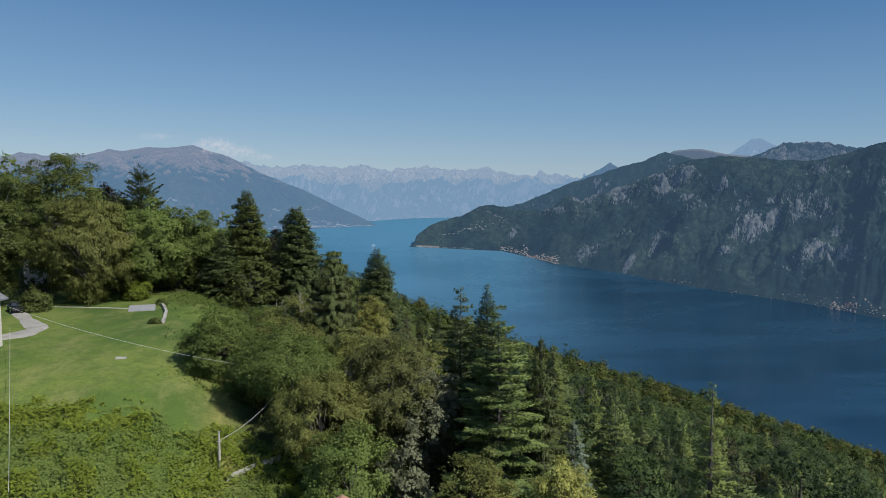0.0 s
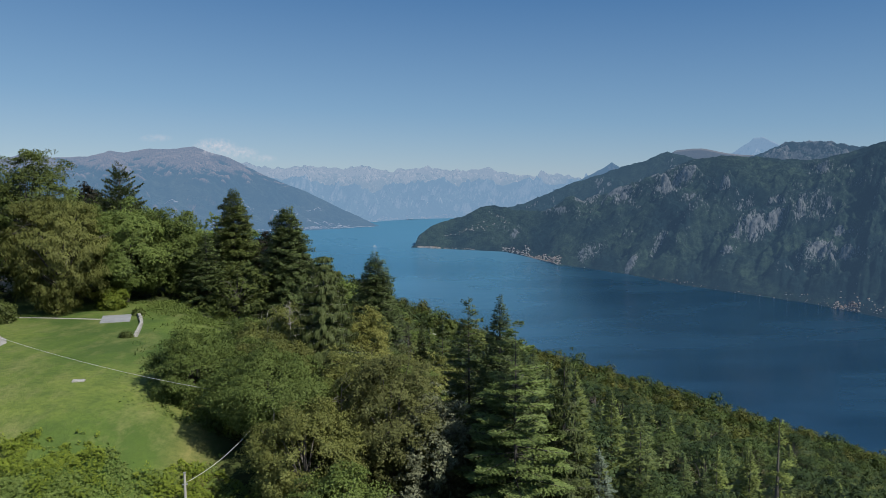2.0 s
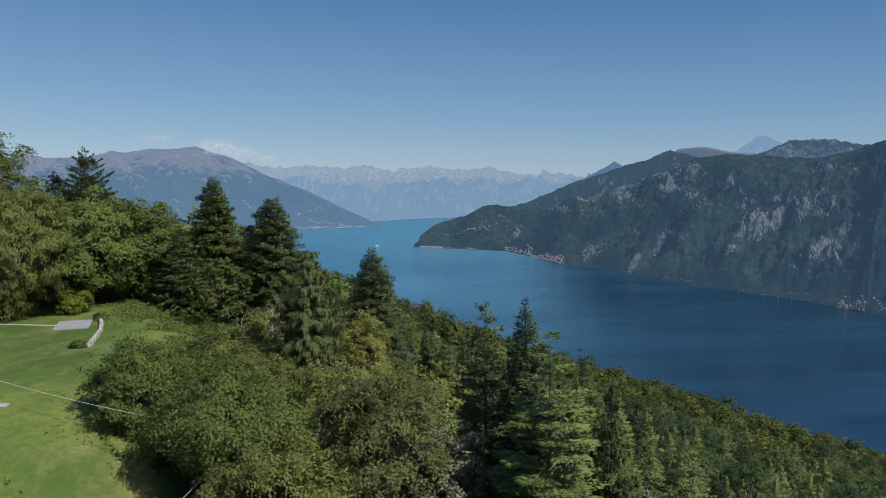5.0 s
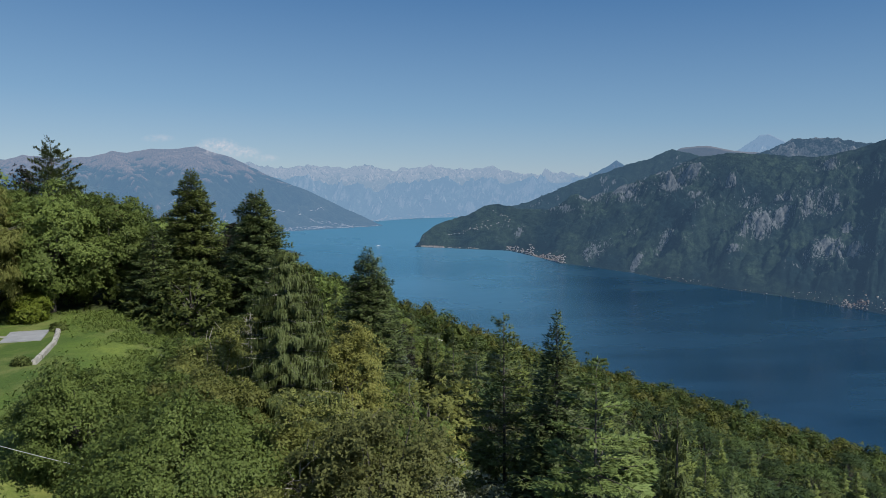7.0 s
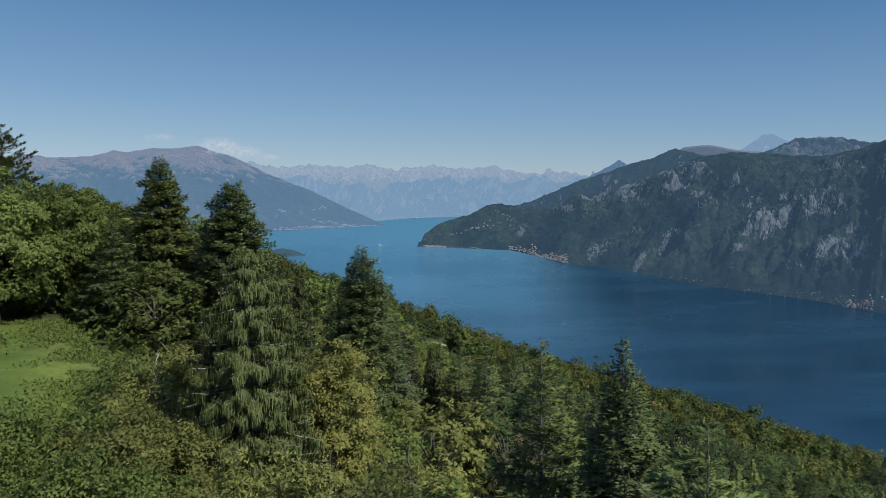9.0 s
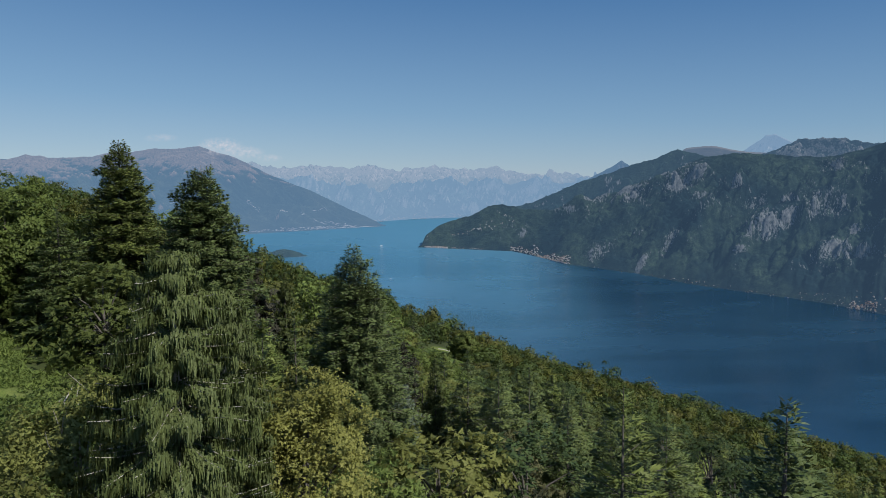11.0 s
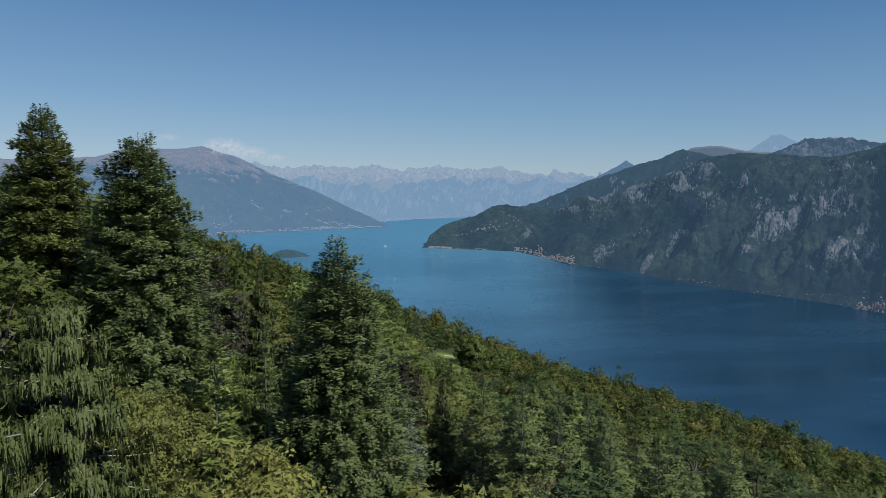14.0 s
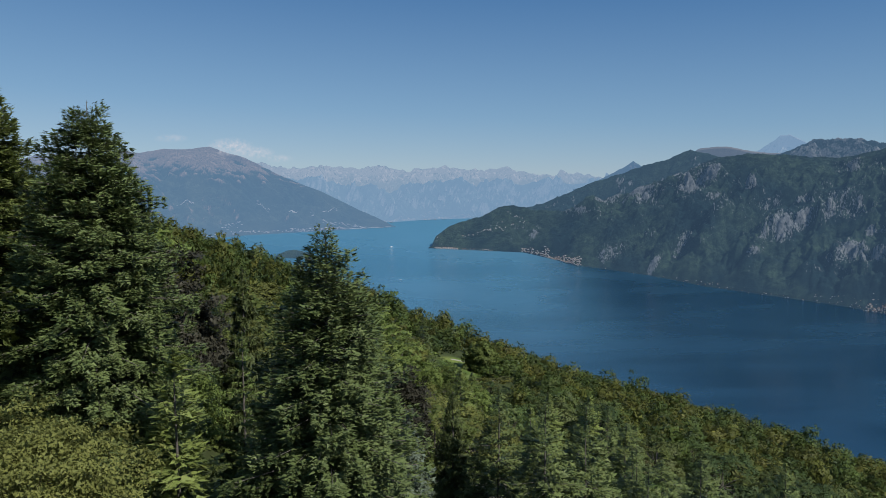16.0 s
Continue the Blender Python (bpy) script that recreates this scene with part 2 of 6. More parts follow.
def mountain_material(name, wood, wood2, rock, rock2, haze_glow=(0, 0, 0), amount=0.0, scale=0.004, streaked=True, grain=1.0):
    """Wooded slopes with bare rock; the air's blue haze is painted on as emission."""
    m, nt, out = material(name)
    geo = nt.nodes.new("ShaderNodeNewGeometry")

    def tex(s, d, r=0.6):
        n = node(nt, "ShaderNodeTexNoise", Scale=s, Detail=d, Roughness=r)
        nt.links.new(geo.outputs["Position"], n.inputs["Vector"])
        return n.outputs["Fac"]

    big, small = tex(scale, 5), tex(scale * 26, 6, 0.75)
    # Random dark and bright woods, spread apart to suggest shaded hollows and lit ridges.
    w = mix(nt, ramp(nt, big, [(0.40, (0, 0, 0)), (0.62, (1, 1, 1))]), wood, wood2)
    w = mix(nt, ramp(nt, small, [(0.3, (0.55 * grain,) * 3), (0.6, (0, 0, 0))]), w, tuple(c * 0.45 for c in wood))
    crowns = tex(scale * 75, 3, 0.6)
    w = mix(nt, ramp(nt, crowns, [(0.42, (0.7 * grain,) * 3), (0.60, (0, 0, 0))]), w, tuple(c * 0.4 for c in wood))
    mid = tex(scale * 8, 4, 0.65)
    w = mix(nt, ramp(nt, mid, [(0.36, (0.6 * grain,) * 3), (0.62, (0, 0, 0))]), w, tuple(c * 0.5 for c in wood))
    streak = node(nt, "ShaderNodeTexNoise", Scale=scale * 30, Detail=5, Roughness=0.7)
    mp = nt.nodes.new("ShaderNodeMapping")
    mp.inputs["Scale"].default_value = (1.0, 1.0, 0.45 if streaked else 0.8)
    nt.links.new(geo.outputs["Position"], mp.inputs["Vector"])
    nt.links.new(mp.outputs[0], streak.inputs["Vector"])
    r = mix(nt, ramp(nt, streak.outputs["Fac"], [(0.36, (0, 0, 0)), (0.66, (1, 1, 1))]), rock, rock2)
    at = nt.nodes.new("ShaderNodeAttribute")
    at.attribute_name = "rock"
    add = nt.nodes.new("ShaderNodeMath")
    add.operation = "ADD"
    sub = node(nt, "ShaderNodeMapRange", From_Min=0.3, From_Max=0.7, To_Min=-0.7 if streaked else -0.35, To_Max=0.5 if streaked else 0.3)
    nt.links.new(streak.outputs["Fac"], sub.inputs[0])
    nt.links.new(at.outputs["Fac"], add.inputs[0])
    nt.links.new(sub.outputs[0], add.inputs[1])
    col = mix(nt, ramp(nt, add.outputs[0], [(0.42 if streaked else 0.2, (0, 0, 0)), (0.62 if streaked else 0.8, (1, 1, 1))]), w, r)
    b = node(nt, "ShaderNodeBsdfPrincipled", Roughness=0.95)
    b.inputs["Specular IOR Level"].default_value = 0.05
    bp = node(nt, "ShaderNodeBump", Strength=0.9 * grain, Distance=11.0)
    nt.links.new(small, bp.inputs["Height"])
    nt.links.new(bp.outputs[0], b.inputs["Normal"])
    nt.links.new(col, b.inputs["Base Color"])
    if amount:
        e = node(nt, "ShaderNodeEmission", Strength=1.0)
        e.inputs["Color"].default_value = (*haze_glow, 1)
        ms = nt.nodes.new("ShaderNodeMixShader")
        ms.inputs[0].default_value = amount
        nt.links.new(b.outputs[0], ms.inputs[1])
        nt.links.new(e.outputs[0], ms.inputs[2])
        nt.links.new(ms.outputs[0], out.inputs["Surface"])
    else:
        nt.links.new(b.outputs[0], out.inputs["Surface"])
    return m


# Painted distance haze: bluish bases, and more blue emission the farther the range.
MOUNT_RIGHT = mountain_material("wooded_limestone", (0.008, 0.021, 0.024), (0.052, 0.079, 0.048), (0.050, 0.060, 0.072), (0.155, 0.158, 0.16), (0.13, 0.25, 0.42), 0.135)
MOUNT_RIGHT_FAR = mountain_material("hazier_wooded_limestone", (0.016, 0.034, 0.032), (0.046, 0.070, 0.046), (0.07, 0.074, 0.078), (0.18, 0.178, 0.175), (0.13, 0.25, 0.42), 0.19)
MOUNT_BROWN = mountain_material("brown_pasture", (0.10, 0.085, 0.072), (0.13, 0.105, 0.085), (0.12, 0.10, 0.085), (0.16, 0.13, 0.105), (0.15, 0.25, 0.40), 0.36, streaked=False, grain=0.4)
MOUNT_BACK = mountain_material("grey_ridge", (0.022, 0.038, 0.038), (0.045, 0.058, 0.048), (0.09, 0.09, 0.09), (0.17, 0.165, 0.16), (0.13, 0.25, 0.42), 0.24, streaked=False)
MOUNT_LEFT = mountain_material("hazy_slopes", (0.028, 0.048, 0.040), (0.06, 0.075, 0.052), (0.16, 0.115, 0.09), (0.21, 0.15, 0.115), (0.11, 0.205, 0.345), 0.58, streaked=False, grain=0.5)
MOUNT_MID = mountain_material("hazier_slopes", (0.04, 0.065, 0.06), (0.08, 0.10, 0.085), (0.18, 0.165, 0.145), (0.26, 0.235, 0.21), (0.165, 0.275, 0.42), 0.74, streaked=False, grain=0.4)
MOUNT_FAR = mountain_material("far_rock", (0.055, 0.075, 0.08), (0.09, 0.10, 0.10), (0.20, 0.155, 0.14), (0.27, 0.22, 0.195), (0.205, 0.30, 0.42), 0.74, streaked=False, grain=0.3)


# ---- mesh helpers ----
def fill(me, V, F):
    """Fill a mesh from arrays of vertices and of faces that all have as many corners."""
    V, F = np.asarray(V, float), np.asarray(F, np.int32)
    n, k = F.shape
    me.vertices.add(len(V))
    me.vertices.foreach_set("co", V.ravel())
    me.loops.add(n * k)
    me.loops.foreach_set("vertex_index", F.ravel())
    me.polygons.add(n)
    me.polygons.foreach_set("loop_start", np.arange(0, n * k, k, dtype=np.int32))
    me.update(calc_edges=True)


def array_part(name, V, F, mat, parent=None, smooth=False):
    me = bpy.data.meshes.new(name)
    fill(me, V, F)
    me.materials.append(mat)
    if smooth:
        me.polygons.foreach_set("use_smooth", np.ones(len(me.polygons), bool))
    ob = new(name, me)
    ob.parent = parent
    return ob


def set_attr(ob, name, values, kind="FLOAT"):
    a = ob.data.attributes.new(name, kind, "POINT")
    if kind == "FLOAT":
        a.data.foreach_set("value", np.asarray(values, np.float32).ravel())
    else:
        a.data.foreach_set("color", np.asarray(values, np.float32).ravel())


def part(name, bm, mat, parent=None, label=""):
    me = bpy.data.meshes.new(name)
    bm.to_mesh(me)
    bm.free()
    me.materials.append(mat)
    ob = new(name, me)
    ob.parent = parent
    if label:
        tagged(ob, label)
    return ob


def tube(points, radii, sides=6):
    """A tapered tube round a line of points: vertices and quads."""
    P, R = np.asarray(points, float), np.asarray(radii, float)
    T = np.gradient(P, axis=0)
    T /= np.linalg.norm(T, axis=1)[:, None] + 1e-9
    ref = np.where(np.abs(T[:, 2:3]) > 0.9, np.array([[1.0, 0, 0]]), np.array([[0, 0, 1.0]]))
    A = np.cross(T, ref)
    A /= np.linalg.norm(A, axis=1)[:, None] + 1e-9
    B = np.cross(T, A)
    w = np.linspace(0, 2 * np.pi, sides, endpoint=False)
    V = P[:, None] + R[:, None, None] * (np.cos(w)[None, :, None] * A[:, None] + np.sin(w)[None, :, None] * B[:, None])
    i, j = np.meshgrid(np.arange(len(P) - 1), np.arange(sides), indexing="ij")
    k = (j + 1) % sides
    F = np.stack([i * sides + j, i * sides + k, (i + 1) * sides + k, (i + 1) * sides + j], -1).reshape(-1, 4)
    return V.reshape(-1, 3), F


def join(pieces):
    Vs, Fs, n = [], [], 0
    for V, F in pieces:
        Vs.append(V)
        Fs.append(F + n)
        n += len(V)
    return np.concatenate(Vs), np.concatenate(Fs)


def unit(A):
    return A / (np.linalg.norm(A, axis=1)[:, None] + 1e-9)


def sprays(P, D, N, length, width, soft=None):
    """Small pointed leaves: from P along D, lying across N; soft: the normals by which they take the light."""
    S = unit(np.cross(D, N))
    L, W = np.reshape(length, (-1, 1)), np.reshape(width, (-1, 1))
    V = np.stack([P - S * W, P + S * W, P + D * L], 1)
    return V.reshape(-1, 3), np.arange(len(P) * 3).reshape(-1, 3), np.repeat(N if soft is None else soft, 3, 0)


def foliage(name, leaves, mat, parent=None):
    V, F, N = leaves
    ob = array_part(name, V, F, mat, parent, True)
    ob.data.normals_split_custom_set_from_vertices(N.tolist())
    return ob


# ---- trees ----
UP = np.array([0, 0, 1.0])


def conifer_arrays(rng, h, r, tiers, per_tier, twigs, rise=0.12, sag=-0.34, bare=0.05, power=0.85, twig=0.42, wide=0.065, hang=0.0, top_lift=0.45, gaps=0.0, round_top=0.0, fan=0.42, thick=0.12, lift=0.3, droop=0.2, limbs=0.9, stem=0.015):
    """Whorls of boughs round a straight stem. Each bough is a flat fan: side branches on both sides of its axis, and short needled twigs along those."""
    wood = [tube([(0, 0, 0), (0.05, 0, h * 0.4), (0, 0.05, h * 0.8), (0, 0, h)], [stem * h, 0.8 * stem * h, 0.33 * stem * h, 0.01], 7)]
    A, Z, L, U, G = [], [], [], [], []
    for k in range(tiers):
        f = (k + 0.5 + rng.uniform(-0.3, 0.3)) / tiers
        reach = r * ((1 - f) ** power * (1 - round_top) + round_top * math.sqrt(max(0, 1 - f * f))) + 0.02 * r
        if f < 0.12:
            reach *= 0.75 + 2.0 * f
        n = max(4, int(round(per_tier * (0.45 + 0.55 * min(1.0, reach / r * 1.6)))))
        for j in range(n):
            if rng.random() < gaps:
                continue
            A.append(2 * math.pi * (j + rng.uniform(0, 0.8)) / n + k * 1.1)
            Z.append(h * (bare + (0.985 - bare) * f) + rng.normal(0, 0.6) * h / tiers)
            L.append(reach * (rng.uniform(0.62, 1.0) if rng.random() < 0.8 else rng.uniform(0.95, 1.22)))
            U.append((rise + (top_lift - rise) * f ** 2) * rng.uniform(0.6, 1.4))
            G.append(sag * (1 - f) * rng.uniform(0.7, 1.3))
    A, Z, L, U, G = (np.array(q) for q in (A, Z, L, U, G))

    def at(i, t):
        return np.stack([L[i] * t * np.cos(A[i]), L[i] * t * np.sin(A[i]), Z[i] + L[i] * (U[i] * t + G[i] * t * t * (1.7 - 0.95 * t))], -1)

    for i in np.nonzero(L > limbs)[0]:
        t = np.array([0, 0.35, 0.7, 0.95])
        wood.append(tube(at(np.full(4, i), t), np.array([0.013, 0.010, 0.006, 0.003]) * L[i] * 0.8 + 0.006, 3))
    share = (L + 0.6) ** 1.15
    i = rng.choice(len(L), twigs, p=share / share.sum())
    t = rng.uniform(0.05, 1.0, twigs) ** 0.62
    row = np.maximum(3, np.round(L[i] / 0.42))
    t = np.clip((np.floor(t * row) + 0.5 + rng.normal(0, 0.10, twigs)) / row, 0.05, 1.03)
    p, q = at(i, t), at(i, t + 0.03)
    ax = unit(q - p)
    out = np.stack([np.cos(A[i]), np.sin(A[i]), np.zeros(twigs)], -1)
    side = np.stack([-np.sin(A[i]), np.cos(A[i]), np.zeros(twigs)], -1) * rng.choice([-1.0, 1.0], twigs)[:, None]
    u = rng.uniform(0.0, 1.0, twigs) ** 0.8
    own = L[i] * fan * np.clip(1.12 - t, 0.05, 0.75) * rng.uniform(0.8, 1.15, twigs) + 0.08
    br = unit(ax * 0.55 + side * 0.85)
    p = p + br * (own * u)[:, None] - UP * (droop * (own * u) ** 1.5)[:, None] - UP * (thick * (rng.uniform(-0.6, 1.6, twigs)))[:, None]
    size = np.clip(0.5 + 0.22 * L[i], 0.5, 1.0)
    D = unit(br * (1.0 - 0.4 * u)[:, None] + ax * 0.4 + side * rng.normal(0, 0.5, twigs)[:, None] + rng.normal(0, 0.22, (twigs, 3)) + UP * rng.uniform(-0.15, lift, twigs)[:, None])
    l = twig * rng.uniform(0.65, 1.25, twigs) * size
    cast = rng.normal(0, 0.22, (len(L), 3))[i]
    N = unit(np.cross(side, ax) * np.sign(np.cross(side, ax)[:, 2:3] + 1e-6) + out * 0.3 + rng.normal(0, 0.35, (twigs, 3)))
    # the leader: short twigs all the way up to the tip
    ln = 70
    drop = rng.random(ln) ** 0.8 * min(2.6, 0.13 * h)
    la = rng.uniform(0, 2 * math.pi, ln)
    lr = np.stack([np.cos(la), np.sin(la), np.zeros(ln)], -1)
    p = np.concatenate([p, lr * (drop * 0.10 * rng.uniform(0.1, 1.0, ln))[:, None] + UP * (h * 0.995 - drop)[:, None]])
    D = np.concatenate([D, unit(lr + UP * 0.45)])
    l = np.concatenate([l, twig * 0.75 * rng.uniform(0.6, 1.1, ln)])
    N = np.concatenate([N, unit(lr * 0.4 + UP)])
    out, cast, size = np.concatenate([out, lr]), np.concatenate([cast, np.zeros((ln, 3))]), np.concatenate([size, np.full(ln, 0.7)])
    n = len(p)
    if hang:
        down = rng.random(n) < hang
        D = np.where(down[:, None], unit(-UP + out * 0.1 + rng.normal(0, 0.12, (n, 3))), D)
        l = np.where(down, l * rng.uniform(1.0, 2.0, n), l)
        N = np.where(down[:, None], unit(out + rng.normal(0, 0.4, (n, 3))), N)
    N = unit(N - D * np.sum(N * D, 1)[:, None])
    soft = unit(out * 0.7 + UP * 0.5 + cast + rng.normal(0, 0.25, (n, 3)) + N * 0.35)
    return join(wood), sprays(p, D, N, l, wide * rng.uniform(0.7, 1.3, n) * size, soft)


def weeping_arrays(rng, h, r, levels, per_level, points, strands=11, power=0.5, gaps=0.05, length=0.55):
    """Arching boughs from which curtains of thin needle-covered branchlets hang; dead boughs stay bare."""
    wood = [tube([(0, 0, 0), (0.08, 0, h * 0.4), (0, 0.08, h * 0.8), (0, 0, h * 0.955)], [0.013 * h, 0.011 * h, 0.005 * h, 0.01], 8)]
    dead, tp, tr, tl = [], [], [], []
    for lev in range(levels):
        f = (lev + rng.random() * 0.8) / levels
        z = h * (0.05 + 0.93 * f)
        reach = r * (1 - f) ** power + 0.15
        for b in range(per_level):
            a = 2 * math.pi * (b + rng.random() * 0.9) / per_level + lev * 1.3
            L = reach * rng.uniform(0.6, 1.1)
            ca, sa = math.cos(a), math.sin(a)
            arch, tip = rng.uniform(0.02, 0.22), rng.uniform(0.25, 0.5)

            def at(t, ca=ca, sa=sa, L=L, z=z, arch=arch, tip=tip):
                return np.stack([L * t * ca, L * t * sa, z + L * (arch * t - tip * t ** 2 + 0.22 * t ** 4)], -1)

            if rng.random() < gaps:
                q = at(np.linspace(0.02, rng.uniform(0.5, 0.9), 4)) + rng.normal(0, 0.08, (4, 3))
                bough = [tube(q, np.array([0.032, 0.024, 0.016, 0.007]), 4)]
                for _ in range(3):
                    k = q[rng.integers(1, 4)]
                    d = rng.normal(0, 0.4, 3)
                    bough.append(tube([k, k + d * 0.6, k + d + rng.normal(0, 0.1, 3)], [0.014, 0.011, 0.005], 4))
                dead.append(join(bough))
                continue
            wood.append(tube(at(np.array([0, 0.35, 0.7, 1.0])), np.array([0.013, 0.010, 0.007, 0.003]) * L * 0.7 + 0.008, 4))
            n = max(4, int(points * (0.25 + 0.75 * L / r)))
            t = rng.uniform(0.1, 1.0, n) ** 0.75
            off = rng.normal(0, 0.5, n) * (1.12 - t) * 0.15 * L
            p = at(t) + np.array([-sa, ca, 0.0]) * off[:, None]
            p[:, 2] -= np.abs(off) * 0.25
            tp.append(p), tr.append(np.tile([ca, sa, 0.0], (n, 1)))
            tl.append(np.full(n, min(1.0, 0.35 + 0.22 * L)))
    P, R, S = np.concatenate(tp), np.concatenate(tr), np.concatenate(tl)
    own = rng.uniform(0.5, 1.3, len(P)) * length * S
    cast = rng.normal(0, 0.22, (len(P), 3))
    P, R, own, cast = (np.repeat(q, strands, 0) for q in (P, R, own, cast))
    n = len(P)
    P = P + rng.normal(0, 0.11, (n, 3))
    short = rng.random(n) < 0.10
    D = np.where(short[:, None], unit(R * 0.8 + UP * 0.25 + rng.normal(0, 0.5, (n, 3))), unit(-UP + R * 0.08 + rng.normal(0, 0.09, (n, 3))))
    l = np.where(short, 0.22, own * rng.uniform(0.6, 1.2, n))
    N = unit(R + UP * 0.3 + rng.normal(0, 0.6, (n, 3)))
    N = unit(N - D * np.sum(N * D, 1)[:, None])
    soft = unit(R * 0.85 + UP * 0.45 + cast + rng.normal(0, 0.18, (n, 3)) + N * 0.3)
    return join(wood), sprays(P, D, N, l, np.where(short, 0.04, 0.031) * rng.uniform(0.7, 1.3, n), soft), dead


def broadleaf_arrays(rng, h, r, lumps, leaves, leaf=0.32, flat=0.8, droop=0.0, low=0.12, twiggy=0, fan=0.5, ball=0.3):
    """A forked stem, limbs that end in clumps, each clump of leafy fans that lie over one another like shingles, with gaps between."""
    crown_mid, half = h * (low + (1 - low) / 2), h * (1 - low) / 2
    C = []
    while len(C) < lumps:
        p = rng.normal(0, 1, 3)
        p /= np.linalg.norm(p)
        q = p * rng.uniform(0.3, 0.95) ** 0.55
        if q[2] < -0.85:
            continue
        wob = 1 + 0.22 * noise.noise(Vector((p[0] * 1.7 + r, p[1] * 1.7, p[2] * 1.7 + h)))
        C.append((q[0] * r * wob, q[1] * r * wob, crown_mid + q[2] * half * wob))
    C = np.array(C)
    S = r * rng.uniform(0.14, 0.34, lumps) * (46.0 / max(lumps, 46)) ** 0.3
    wood = [tube([(0, 0, 0), (0.1, 0.05, h * 0.25), (-0.05, 0.1, h * 0.5), (0, 0, h * 0.8)], [0.025 * h, 0.02 * h, 0.012 * h, 0.02], 7)]
    ends = C[:: max(1, lumps // 16)]
    for c in ends:
        z0 = h * rng.uniform(0.15, 0.45)
        axis = [np.interp(z0 / h, (0, 0.25, 0.5, 0.8), q) for q in ((0, 0.1, -0.05, 0), (0, 0.05, 0.1, 0))]
        m = np.array([c[0] * 0.45, c[1] * 0.45, z0 + (c[2] - z0) * 0.6])
        wood.append(tube([(axis[0], axis[1], z0), m, c], [0.010 * h, 0.006 * h, 0.012], 5))
    for i in range(twiggy):
        c = ends[rng.integers(len(ends))]
        d = unit(rng.normal(0, 1, (1, 3)))[0]
        d[2] = abs(d[2])
        wood.append(tube([c, c + d * r * 0.22 + rng.normal(0, 0.1, 3), c + d * r * 0.42 + rng.normal(0, 0.2, 3)], [0.04, 0.028, 0.01], 4))
    # the fans: on the upper and outer side of each clump, tilted outwards
    fans = max(lumps * 3, int(leaves / 22))
    pick = rng.choice(lumps, fans, p=S ** 2 / np.sum(S ** 2))
    out = unit(C - np.array([0, 0, crown_mid - 0.2 * half]))[pick]
    d = unit(rng.normal(0, 1, (fans, 3)) + UP * 0.4 + out * 0.5)
    K = C[pick] + d * (S[pick] * rng.uniform(0.5, 1.35, fans))[:, None] * np.array([1, 1, flat])
    stray = rng.random(fans) < 0.07
    K = K + np.where(stray[:, None], rng.normal(0, 0.07 * r, K.shape), 0)
    FN = unit(d * 0.5 + out * 0.45 + UP * 0.7 + rng.normal(0, 0.28, (fans, 3)))
    FR = fan * rng.uniform(0.6, 1.3, fans) * (0.75 + 0.05 * r)
    FC = unit(rng.normal(0, 1, (fans, 3)))
    j = rng.integers(0, fans, leaves)
    T = unit(np.cross(FN, FC))
    B = np.cross(FN, T)
    a, rho = rng.uniform(0, 2 * math.pi, leaves), rng.uniform(0, 1, leaves) ** 0.6
    # leaves gather along five or so twigs that spread from each fan's foot
    a = a + 0.16 * np.sin(5 * a + j)
    radial = T[j] * np.cos(a)[:, None] + B[j] * np.sin(a)[:, None]
    R = FR[j]
    P = K[j] + radial * (R * rho)[:, None] - FN[j] * (0.30 * R * rho ** 2)[:, None] + rng.normal(0, 0.05 + 0.1 * leaf, (leaves, 3))
    D = unit(radial * 0.7 + rng.normal(0, 0.75, (leaves, 3)) - UP * (0.15 + 2.2 * droop))
    N = unit(FN[j] + radial * 0.25 + rng.normal(0, 0.38, (leaves, 3)))
    N = unit(N - D * np.sum(N * D, 1)[:, None])
    soft = unit(FN[j] * 0.6 + radial * 0.2 + out[j] * ball + FC[j] * 0.35 + rng.normal(0, 0.16, (leaves, 3)))
    l = leaf * rng.uniform(0.7, 1.3, leaves)
    P[:, 2] = np.maximum(P[:, 2], 0.15)
    return join(wood), sprays(P, D, N, l * (1 + droop), l * 0.42 * (1 - 0.5 * droop), soft)


def tree(kind, arrays, mat, bark, label, category="tree", group=""):
    root = tagged(new(kind), label, category, group)
    (wv, wf), leaves = arrays[:2]
    for dv, df in (arrays[2] if len(arrays) > 2 else ()):
        tagged(array_part("dead_bough", dv, df, PALE_BARK, root, True), "bare pale dead bough")
    array_part("trunk", wv, wf, bark, root, True)
    foliage("crown", leaves, mat, root)
    return root


# ---- ground ----
def smooth01(a, b, x):
    t = np.clip((x - a) / (b - a), 0, 1)
    return t * t * (3 - 2 * t)


def lawn_edge(y):
    return -15.5 - 0.30 * (y - 56) - 1.2 * np.exp(-((y - 90) / 10.0) ** 2) - 0.55 * np.maximum(0, y - 108)


def lawn_mask(x, y):
    """1 on the mown meadow beside the house."""
    return smooth01(2, -2, x - lawn_edge(y)) * smooth01(52, 60, y - 0.25 * (x + 40)) * smooth01(127, 121, y - 0.10 * (x + 45))


